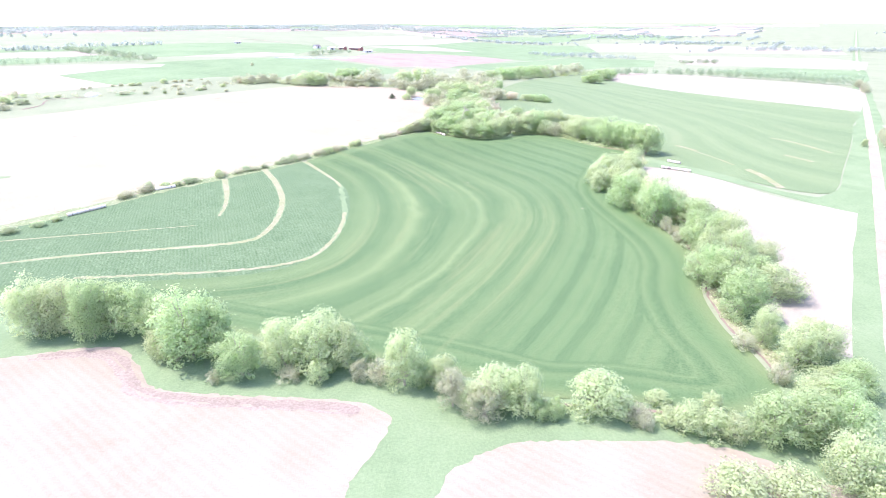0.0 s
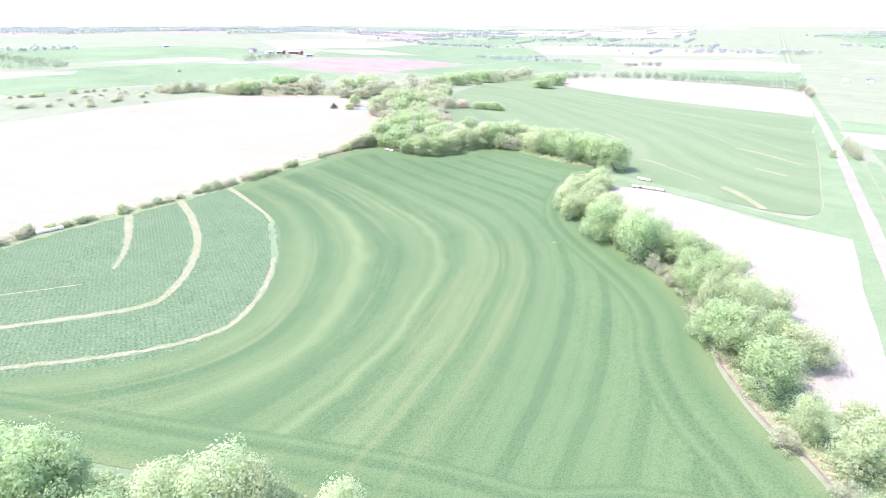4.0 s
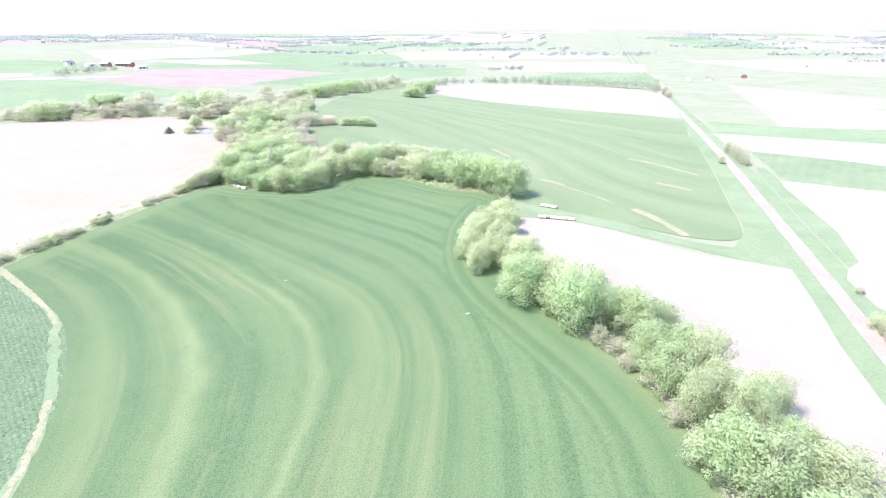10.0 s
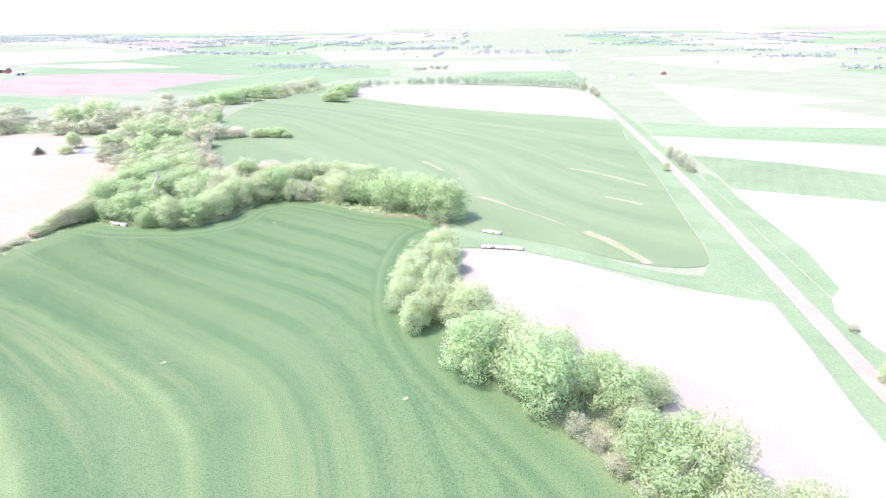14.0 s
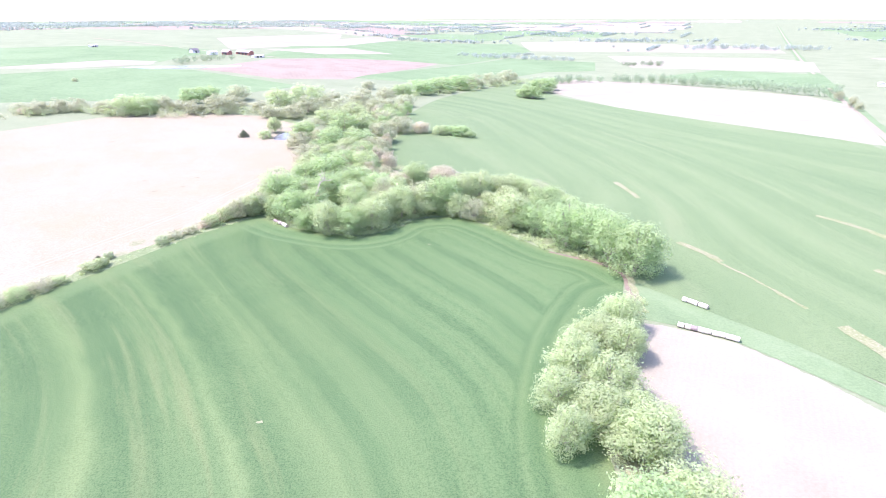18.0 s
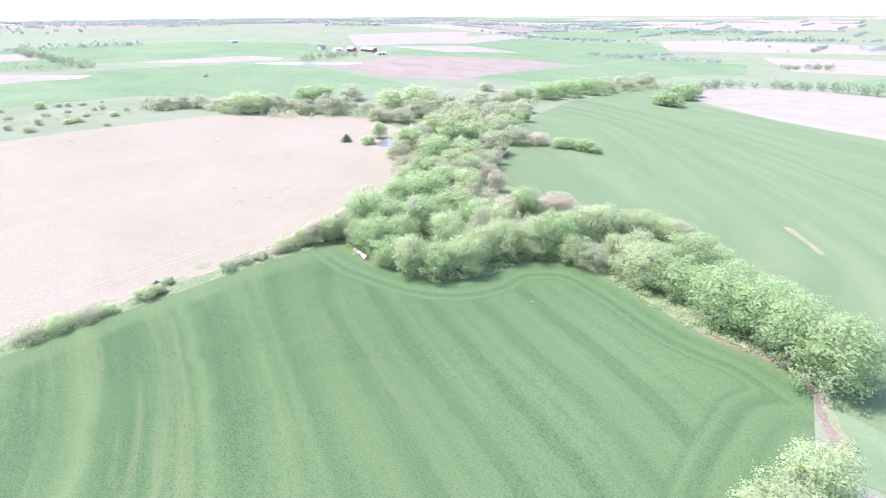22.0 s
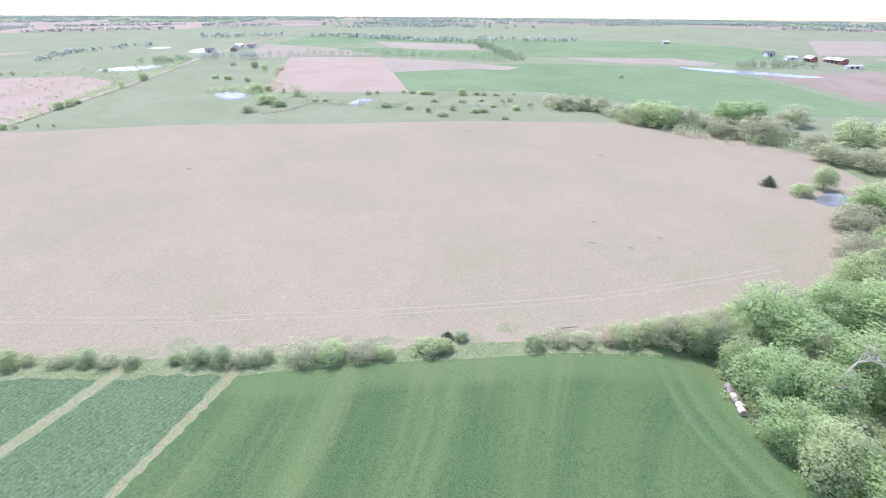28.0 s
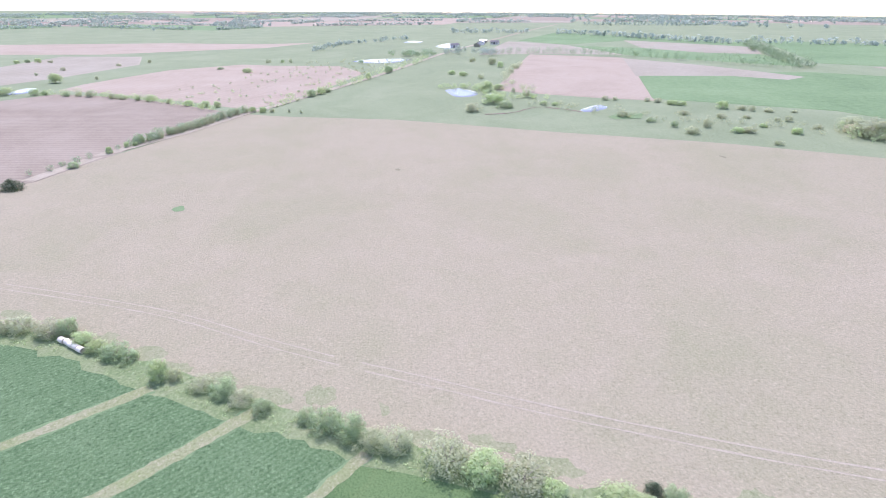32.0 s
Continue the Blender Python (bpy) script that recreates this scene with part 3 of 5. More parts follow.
drape("tilled_field", [(255, 797), (194, 671), (223, 557), (262, 477), (298, 392), (411, 546), (424, 609), (348, 743)], SOIL, "pale bare soil field beyond the wheat", "field", 0.2, 40)
road_dir = Vector((0.575, 0.818))
road_line = [(123 - 150, 136 - 213), (123, 136), (123 + 1880, 136 + 2675)]
ribbon("road_verge", fine_line(road_line, 20), 14.0, GRASS, "grassy verge with shallow ditches beside the road", "road verge", 0.15, 0.8)
ribbon("road", fine_line(road_line, 10), 4.2, GRAVEL, "pale straight gravel road", "road", 0.26, 0.25)

# ---- trees ----
def leaf_cloud(name, lobes, per_lobe, size, seed, mat, tall=1.15):
    """A crown: small leaf sprays scattered through and round many uneven lobes."""
    rng = np.random.default_rng(seed)
    tris, turned, top = [], [], max(p[2] for p in lobes)
    for cx, cy, cz, r in lobes:
        n = int(per_lobe * r * r) + 4
        d = rng.normal(size=(n, 3))
        d /= np.linalg.norm(d, axis=1)[:, None]
        rad = r * np.where(rng.random(n) < 0.3, rng.uniform(0.9, 1.6, n), 0.5 + 0.6 * rng.random(n) ** 0.6)
        c = np.array((cx, cy, cz)) + d * rad[:, None] * np.array((1, 1, tall))
        c[:, 2] = np.maximum(c[:, 2], 0.05)
        nrm = d * 0.8 + rng.normal(size=(n, 3)) * 0.45 + np.array((0, 0, 0.35))
        nrm /= np.linalg.norm(nrm, axis=1)[:, None]
        side = np.cross(nrm, rng.normal(size=(n, 3)))
        side /= np.linalg.norm(side, axis=1)[:, None]
        up = np.cross(nrm, side)
        s = (size * (0.6 + 0.9 * rng.random(n)))[:, None]
        tris.append(np.stack([c + up * s * 1.2, c - up * s * 0.6 - side * s * 0.75, c - up * s * 0.5 + side * s * 0.75], 1).reshape(-1, 3))
        out = c - np.array((0, 0, top * 0.38))
        bend = d * 0.75 + out / np.linalg.norm(out, axis=1)[:, None] * 0.55 + nrm * 0.3 + np.array((0, 0, 0.15))
        turned.append(np.repeat(bend / np.linalg.norm(bend, axis=1)[:, None], 3, axis=0))
    pts = np.concatenate(tris)
    me = bpy.data.meshes.new(name)
    me.from_pydata(pts.tolist(), [], [(k, k + 1, k + 2) for k in range(0, len(pts), 3)])
    me.polygons.foreach_set("use_smooth", np.ones(len(me.polygons), dtype=bool))
    me.normals_split_custom_set_from_vertices(np.concatenate(turned).tolist())   # leaves shade with the clump that they sit on
    me.materials.append(mat)
    return me


def limb(bm, a, b, ra, rb, sides=6):
    """A tapered limb between two points."""
    a, b = Vector(a), Vector(b)
    q = (b - a).to_track_quat("Z", "Y").to_matrix()
    low, high = [], []
    for k in range(sides):
        d = q @ Vector((math.cos(2 * math.pi * k / sides), math.sin(2 * math.pi * k / sides), 0))
        low.append(bm.verts.new(a + d * ra))
        high.append(bm.verts.new(b + d * rb))
    for k in range(sides):
        bm.faces.new((low[k], low[(k + 1) % sides], high[(k + 1) % sides], high[k]))
    bm.faces.new(high)


def tree_model(seed, height, width, mat, density=170, size=0.15, low=0.04, stems=52):
    """One tree at the origin: a trunk that forks into rising limbs and a domed crown of many leafy clumps. Returns (trunk mesh, crown mesh)."""
    rnd = random.Random(seed)
    lobes, bm = [], bmesh.new()
    fork = height * rnd.uniform(0.12, 0.2)
    limb(bm, (0, 0, -0.8), (0, 0, fork), height * 0.028, height * 0.02, 8)
    heads = [(rnd.uniform(0, 6.28), rnd.uniform(0.55, 1.0), rnd.uniform(0.82, 1.12)) for _ in range(5)]
    base = height * low
    for k in range(stems):
        f = (k + 0.5) / stems
        a = k * 2.399 + rnd.uniform(-0.35, 0.35)
        up = 1 - 1.8 * f                                   # from the crown's top down past its widest ring
        out = math.sqrt(max(0.0, 1 - up * up)) if up > 0 else 1 - 0.28 * up * up
        reach = 0.9
        for ha, hw, hk in heads:
            reach += 0.22 * hk * max(0, math.cos(a - ha)) ** 4 * hw - 0.03
        reach *= rnd.uniform(0.66, 1.1)
        rr = width * rnd.uniform(0.06, 0.135)
        x, y = math.cos(a) * out * reach * width * 0.42, math.sin(a) * out * reach * width * 0.42
        z = base + (height - base) * (0.44 + 0.47 * up * (0.9 + 0.1 * reach)) * rnd.uniform(0.86, 1.07)
        lobes.append((x, y, max(z, rr * 0.75), rr))
        if k % 3 == 0:
            mid_p = Vector((x * 0.45, y * 0.45, fork + (z - fork) * 0.55))
            limb(bm, (0, 0, fork * 0.92), mid_p, height * 0.013, height * 0.008, 5)
            limb(bm, mid_p, (x, y, z), height * 0.008, height * 0.003, 5)
        if k % 2 == 0:
            b = a + rnd.uniform(-0.6, 0.6)
            lobes.append((math.cos(b) * width * 0.2, math.sin(b) * width * 0.2, base + (height - base) * rnd.uniform(0.2, 0.72), width * rnd.uniform(0.1, 0.16)))
    me = bpy.data.meshes.new("trunk")
    bm.to_mesh(me)
    bm.free()
    me.materials.append(BARK)
    return me, leaf_cloud("crown", lobes, density, size, seed, mat, 1.0)


def cedar_model(seed):
    rnd = random.Random(seed)
    lobes = []
    for k in range(16):
        f = k / 15
        a, d = k * 2.4, 1.5 * (1 - f) + 0.1
        lobes.append((math.cos(a) * d, math.sin(a) * d, 0.5 + 3.7 * f, 0.95 * (1 - f) + 0.3))
    bm = bmesh.new()
    limb(bm, (0, 0, -0.3), (0, 0, 3.8), 0.14, 0.03, 6)
    me = bpy.data.meshes.new("trunk")
    bm.to_mesh(me)
    bm.free()
    me.materials.append(BARK)
    return me, leaf_cloud("crown", lobes, 260, 0.14, seed, LEAF_DARK, 0.9)


# kind: models at full size, models of shrub size (height 4 m, width 4.6 m), models for far ones, label
KINDS = {
    "B": ([tree_model(s, 10.0, 9.0, LEAF, 138, 0.142) for s in (1, 2, 3, 4, 5)], [tree_model(s, 4.0, 4.6, LEAF, 330, 0.1, 0.0, 30) for s in (41, 42)], [tree_model(s, 10.0, 9.0, LEAF, 95, 0.195, 0.04, 34) for s in (61, 62)], "leafy bright green cottonwood"),
    "P": ([tree_model(s, 10.0, 9.0, LEAF_PALE, 126, 0.142) for s in (11, 12, 13, 14, 15)], [tree_model(s, 4.0, 4.6, LEAF_PALE, 303, 0.1, 0.0, 30) for s in (43, 44, 45)], [tree_model(s, 10.0, 9.0, LEAF_PALE, 90, 0.195, 0.04, 34) for s in (63, 64)], "pale yellow-green newly leafing tree"),
    "G": ([tree_model(s, 10.0, 9.0, LEAF_GREY, 96, 0.138) for s in (21, 22)], [tree_model(s, 4.0, 4.6, LEAF_GREY, 230, 0.1, 0.0, 30) for s in (46, 47)], [tree_model(s, 10.0, 9.0, LEAF_GREY, 75, 0.19, 0.04, 34) for s in (65, 66)], "grey-green, thinly leafed twiggy tree"),
    "R": ([tree_model(s, 10.0, 9.0, LEAF_RED, 96, 0.138) for s in (23,)], [tree_model(s, 4.0, 4.6, LEAF_RED, 230, 0.1, 0.0, 30) for s in (48,)], [tree_model(s, 10.0, 9.0, LEAF_RED, 75, 0.19, 0.04, 34) for s in (67,)], "reddish-grey budding tree"),
    "S": ([tree_model(s, 10.0, 9.0, LEAF_SILVER, 126, 0.142) for s in (24,)], [tree_model(s, 4.0, 4.6, LEAF_SILVER, 297, 0.1, 0.0, 30) for s in (49, 50)], [tree_model(s, 10.0, 9.0, LEAF_SILVER, 90, 0.195, 0.04, 34) for s in (68,)], "silvery grey-green leafy bush"),
    "D": ([tree_model(s, 10.0, 9.0, LEAF_PALE, 45, 0.13) for s in (25,)], [], [], "half-dead pale tree with bare limbs"),
    "C": ([cedar_model(71)], [cedar_model(71)], [cedar_model(71)], "dark conical cedar"),
}


def plant_tree(row, group, where, far=False):
    """A tree or, under 5.2 m, a bush: an Empty at its foot, with trunk and crown."""
    kind, x, y, height, width = row
    big, small, distant, label = KINDS[kind]
    bush = (height < 5.2 and bool(small)) or kind == "C"
    model = random.choice(distant if far else small if bush else big)
    base = (4.6, 3.6) if kind == "C" else (4.0, 4.6) if bush and not far else (10.0, 9.0)
    if bush:
        label = label.replace("tree", "bush").replace("cottonwood", "bush")
    root = new("cedar" if kind == "C" else "bush" if bush else "tree")
    root.matrix_world = Matrix.LocRotScale((x, y, hz(x, y)), Euler((0, 0, random.uniform(0, 6.28))), (width * 1.15 / base[1], width * 1.15 / base[1], height * 1.15 / base[0]))
    for nm, me in zip(("trunk", "crown"), model):
        new(nm, me).parent = root
    return tagged(root, label + " " + where, "bush" if bush else "tree", group)

# ---- rows of trees: kind, plan place, height, width ----
CREEK_S, CREEK_E, CREEK_N, WOOD_N, HEDGE_ROW, BUSHES = [], [], [], [], [], []
CREEK_S += [("P", -85.7, 97.5, 11.9, 10.1), ("P", -79.7, 98.6, 11.5, 10.2), ("B", -73.1, 96.4, 12.3, 7.8), ("B", -70, 98.7, 11.8, 9.1), ("B", -64.4, 98.8, 10.7, 9.1), ("B", -59.2, 97.3, 9.2, 10.1), ("B", -49.7, 89.8, 13.6, 13.7), ("B", -45.6, 90.5, 11.7, 9.5), ("G", -83.5, 97.8, 8.4, 6.8), ("P", -56.4, 90, 5.4, 5.3), ("P", -53.4, 88.3, 4.9, 4.7), ("B", -38, 84.2, 8.5, 8.5), ("P", -30.9, 87.5, 9.3, 9.3), ("P", -23.7, 87.4, 10.7, 11.3), ("P", -19.4, 87.4, 9, 8.2), ("P", -23, 82.8, 4.1, 5.4), ("G", -42.3, 81.8, 2.9, 2.4), ("G", -28.6, 83.4, 2.4, 5), ("B", -14.7, 87.1, 3.9, 4.6), ("G", -11.6, 83, 4, 5.9)]
CREEK_S += [("G", -15.6, 83.2, 3.9, 4), ("P", -7.1, 81.5, 10.9, 7.8), ("B", -3.1, 82, 4.8, 4.9), ("P", -0.2, 80.9, 6.3, 5.8), ("G", 1.7, 75.6, 7.1, 5.5), ("G", 7.1, 73.1, 6.4, 7.2), ("P", 9.6, 75.4, 7.7, 9.2), ("P", 14.1, 74.6, 7.8, 6.4), ("B", 16.5, 72.8, 3.3, 4.5), ("B", 18.7, 72.7, 3.4, 4), ("P", 26.4, 74.2, 7.3, 10), ("P", 30.3, 74.1, 3, 5.4), ("G", 32.7, 71.7, 2.9, 5.3), ("P", 37.5, 76.2, 2.2, 4.6), ("P", 38.1, 71, 2.5, 5.2), ("P", 46.1, 74.1, 3.3, 4.1), ("P", 40.1, 69.5, 4.6, 6), ("P", 43.9, 68.3, 4.5, 5.9), ("P", 46.4, 66.8, 4.8, 5), ("B", 52.7, 67.1, 8, 8.4)]
CREEK_S += [("B", 58.5, 68.2, 7.8, 9.3), ("P", 64.8, 75.2, 5.4, 8.2), ("B", 67.3, 73.7, 6.4, 7.2), ("B", 73.7, 78.7, 5.7, 7.6), ("B", 63.8, 66.8, 7.8, 8.3), ("P", 4.9, 74.1, 5.6, 4.5), ("G", 33.3, 70, 2.8, 3.5)]
CREEK_S += [("P", 41.6, 55.7, 4.8, 8.8), ("P", 49.4, 55.5, 4.2, 8.7), ("P", 57.9, 57.5, 9, 8.1), ("B", 63.6, 59.3, 4.8, 7.5), ("P", 60.1, 52.7, 5, 7.7)]
CREEK_E += [("B", 69, 116.7, 10.8, 11.8), ("B", 67.5, 106.3, 10.4, 12.1), ("P", 79.1, 113.8, 7.8, 11.6), ("P", 66.4, 95.1, 7.8, 6.6), ("P", 68.7, 87.2, 7.8, 9.3), ("P", 73.8, 88.6, 7.9, 9.4), ("P", 76.2, 95.7, 4.9, 6.7), ("G", 61.4, 93.1, 3.2, 5.4), ("G", 62.2, 81.9, 3.9, 4.9), ("P", 70.1, 80.4, 3.6, 5.8), ("B", 74.5, 80.5, 4.5, 6.8), ("B", 67.4, 121.8, 10, 10.9)]
CREEK_E += [("P", 83.8, 114.7, 3.1, 6.4), ("B", 78.5, 120.5, 7.7, 9.1), ("D", 76.1, 124, 9, 5.1), ("P", 76.3, 127.1, 12.1, 7.9), ("P", 85.3, 130.4, 7.7, 8.5), ("P", 67.9, 122.3, 6.1, 5.6), ("P", 65.8, 124.9, 6.3, 5.7), ("P", 71.3, 133.1, 9.9, 7.3), ("P", 78.4, 135.1, 8.5, 8.6), ("P", 81.2, 141.1, 11.3, 9.2), ("B", 74, 141.7, 9.1, 11), ("B", 79.4, 145.5, 9.9, 9.5), ("B", 75.1, 149, 9.2, 8.6), ("B", 80.6, 159.7, 9.1, 11.9), ("P", 87.5, 159.9, 6, 9.7), ("B", 81.6, 165.7, 7.9, 9.9), ("G", 70.5, 158.9, 4.3, 4.6), ("G", 70.8, 149.5, 3.6, 4.8), ("B", 69.6, 166.4, 14.2, 13.3), ("P", 80.3, 176.7, 7.4, 10.7)]
CREEK_E += [("B", 69.5, 174.4, 8, 11.5), ("B", 64.5, 182.6, 11, 13.3), ("G", 68.6, 133.6, 3.2, 4.5), ("G", 71.8, 155.1, 3, 4.4), ("P", 73.8, 198.5, 8.9, 12.1), ("P", 73.2, 185.6, 9.4, 12.5), ("P", 73, 176.4, 10.5, 10.5), ("P", 79.1, 166.4, 6.8, 9.9), ("P", 78, 142, 6.7, 8.1), ("P", 79.8, 156.3, 6.5, 8.1), ("P", 79.7, 129, 6.9, 7.3), ("P", 79.5, 119.1, 6.1, 6.6)]
CREEK_N += [("B", -2.9, 318.1, 6.9, 8.8), ("G", -12, 323.8, 6.2, 10.1), ("B", 3, 314.7, 9.7, 11.7), ("B", 9.7, 306.4, 7.6, 11), ("P", 15.1, 302.8, 9.8, 11.3), ("B", 22.4, 302.3, 8, 12.6), ("P", 29.1, 304.1, 9.4, 12.5), ("P", 32.8, 310.8, 10, 11.6), ("P", 39, 314.2, 10.8, 11.7), ("G", 44.7, 319.1, 9.5, 11.9), ("P", 48.2, 317.1, 10.6, 13.2), ("B", 53.9, 318.7, 12.1, 13.2), ("P", 58.8, 312.9, 7.6, 9.8), ("G", 63.6, 309.8, 6.6, 9.5), ("P", 61.4, 324, 10.8, 13.5), ("P", 68.7, 327.4, 10.3, 12.1), ("B", -4.8, 332.3, 11.1, 13.9), ("B", 2.9, 330.1, 9.1, 13.6), ("B", 2.4, 348.6, 9.2, 13.1), ("B", 13.7, 327.3, 11.2, 14.8)]
CREEK_N += [("B", 11.6, 350.3, 11.5, 18.6), ("B", 17.1, 365.6, 9.4, 15.9), ("B", 23.9, 339, 9.9, 15.6), ("P", 26.6, 358.8, 11.3, 13.3), ("G", 33.5, 351.3, 6.7, 10.9), ("B", 45.7, 343.3, 9.7, 12.9), ("R", 39.1, 338.9, 8, 10.1), ("R", 57.6, 350.7, 6.7, 14), ("R", 50.7, 347.7, 5.2, 10.4), ("P", 70.4, 338.7, 7, 11.2), ("P", 76.7, 333.1, 7.3, 12.3), ("P", 83.4, 335, 6.5, 12.3), ("P", 87.5, 332.1, 5.8, 10.5), ("G", 92.2, 329.9, 5.6, 10.3), ("P", 95.9, 321.3, 5.2, 9.7), ("P", 97.4, 311.9, 5.5, 9), ("P", -9.5, 329.8, 5.1, 10.4), ("G", -13.9, 321.4, 6, 8.3), ("G", -16.4, 318.6, 5.9, 8.2), ("B", 9.4, 316.1, 9.9, 12.4)]
CREEK_N += [("P", 23.4, 316.5, 11.3, 12.2), ("G", 33.5, 322.5, 10.1, 10.9), ("B", 31.4, 330.1, 10.4, 13), ("P", 70.9, 316.2, 6.1, 9.8), ("P", 37.8, 327.1, 9.7, 9.5)]
CREEK_E += [("P", 83.8, 234.9, 8.3, 11), ("P", 75.3, 228, 7.5, 11.9), ("P", 80.5, 224.6, 8.1, 10.6), ("P", 67.8, 218.9, 9.5, 11.9), ("P", 72.9, 213.9, 8.2, 12.3), ("P", 62.2, 211.1, 8.2, 9.1), ("P", 67.8, 205.5, 8, 11.2), ("P", 74.5, 205.8, 6.1, 8.7), ("P", 61.1, 201.6, 8.2, 9), ("P", 70.7, 200.1, 6.5, 10.6)]
CREEK_N += [("P", 74.9, 299.9, 10.2, 14.2), ("B", 81.8, 295, 8.9, 13.9), ("B", 87.4, 282.5, 13.2, 14.6), ("B", 92.8, 276.9, 12.5, 14.1), ("B", 95.6, 269.7, 12.7, 13.5), ("B", 99.7, 261.5, 13.5, 15.7), ("B", 88.1, 308, 9.8, 14.9), ("B", 95.5, 295, 7.5, 13.9), ("B", 100.5, 285.9, 8, 13.3), ("P", 75.5, 310.8, 9.3, 13.2)]
WOOD_N += [("B", -7.2, 431.7, 9.2, 16), ("B", 8.1, 408.4, 10.7, 16.9), ("B", 13.1, 440, 11.8, 18.8), ("B", 22, 413.8, 9.3, 19.4), ("P", 0.7, 471.6, 8.9, 18.1), ("P", 15.1, 478.3, 10.3, 21.2), ("P", 23.1, 448, 11.1, 16.4), ("G", 30.9, 401.4, 7.4, 13.7), ("G", 34.5, 427, 10, 15.1), ("G", 43, 451.3, 8.1, 16.3), ("B", 24.3, 385.4, 8.7, 15.1), ("G", -8.4, 411.1, 7.4, 14.8), ("G", -1.8, 390.2, 6.5, 13.6), ("G", -3.9, 444.2, 8.2, 16.6), ("P", 1.5, 373.3, 6.7, 12.6), ("P", 6, 371.5, 6, 12.4), ("P", 38.5, 486.3, 7.9, 15.3), ("P", -9.2, 433.9, 7.2, 10.7), ("P", -25.7, 447.4, 7.9, 8.6), ("P", -28.5, 434.4, 3.9, 8.2)]
WOOD_N += [("G", 32.8, 384.2, 6.6, 10.6), ("P", 17.6, 398.4, 8.1, 13.8), ("G", 36, 465.4, 8.8, 17.2), ("G", 2.2, 423.4, 8, 12.8), ("G", 16.1, 382.9, 7.6, 12.9), ("P", 9.9, 388.1, 7.8, 13.3), ("G", 47.1, 465.7, 6, 11.4), ("R", 56, 451.9, 5.8, 12.1), ("P", 67.1, 447, 5, 10.5), ("B", 73.1, 446.1, 5, 10.4), ("B", 78.9, 443.4, 5.5, 11.5), ("B", 82.9, 438.9, 3.6, 7.5), ("G", 31.7, 513.4, 9.6, 19.9), ("G", 41.3, 524.6, 8.2, 17), ("G", 51.5, 544.7, 7.7, 16), ("G", 19.7, 548.8, 10.6, 22), ("G", 37.3, 568.9, 9.2, 19.1), ("B", 50.6, 593.6, 9.6, 20.1), ("B", 69, 613.5, 12, 24.9), ("B", 86.6, 633.4, 12.4, 25.8)]
WOOD_N += [("B", 108.2, 660.1, 12.9, 27), ("G", 126.3, 681.9, 11.2, 23.3), ("G", 148.5, 707.9, 11.6, 24.2), ("G", 173.5, 740.5, 12.2, 25.4), ("B", 161.4, 615.2, 9.9, 19.7), ("B", 185.3, 655.2, 12.6, 25.6), ("B", 199.6, 677.3, 11.1, 22.2), ("B", 165.3, 609.8, 9.3, 19.4), ("P", -36.2, 529.4, 10.6, 21.8), ("P", -20.4, 544.5, 12.5, 26.1), ("G", -20.8, 488.1, 7.7, 16.1), ("G", -34.1, 488.4, 7.8, 16.2), ("G", -45.5, 506.8, 6.6, 13.8), ("G", -14.4, 508.3, 9.7, 20.3), ("G", -1.4, 541, 8.8, 18.3), ("G", 9, 509.3, 9.6, 20), ("P", -119.6, 489.1, 10.1, 20.8), ("P", -110.3, 493.4, 10, 20.9), ("G", -102.7, 502, 8.5, 17.7), ("B", -94.4, 530.6, 9.3, 18.9)]
WOOD_N += [("B", -87.5, 545.5, 9.4, 19.5), ("G", -81.9, 496.6, 7.4, 15.5), ("G", -69.6, 503.2, 10, 20.8), ("G", -60.9, 510.6, 8.4, 17.6), ("G", -133.3, 493.3, 6.8, 14.1), ("G", -150.8, 496.6, 6.9, 14.4), ("G", -167.9, 485, 6.8, 14.2), ("G", -160.3, 492.3, 6.9, 14.4), ("G", -178.7, 489.2, 5.2, 10.8), ("G", -92.8, 500.8, 6.7, 14), ("G", -68.1, 548.8, 9.3, 19.4), ("G", 23.5, 631.9, 6.4, 13.3)]
HEDGE_ROW += [("P", -117.8, 188.5, 3.1, 4.4), ("P", -117.2, 191.5, 3.5, 5.6), ("P", -113.8, 197.2, 3.6, 6.6), ("B", -113.3, 200.2, 3.9, 4.4), ("B", -108.8, 203.7, 2.8, 4.3), ("B", -105.7, 206.7, 2.4, 4.2), ("S", -102.6, 210.1, 3.1, 5.2), ("S", -101.2, 212.7, 2, 4.1), ("P", -93.6, 218.8, 4.4, 3.9), ("P", -92.4, 221.5, 2.7, 2.4), ("B", -88.6, 226, 2.3, 4.8), ("S", -86, 229.7, 3, 4.7), ("B", -83.1, 232.4, 2.4, 4.6), ("B", -80.2, 235.5, 2.3, 3.6), ("B", -75.5, 242.2, 2.3, 3.5), ("P", -73.4, 245.4, 3.9, 5.3), ("S", -70.1, 248.4, 4.2, 5.1), ("G", -67.4, 250.5, 3.3, 4.2), ("P", -65.8, 254, 3.7, 5.8)]
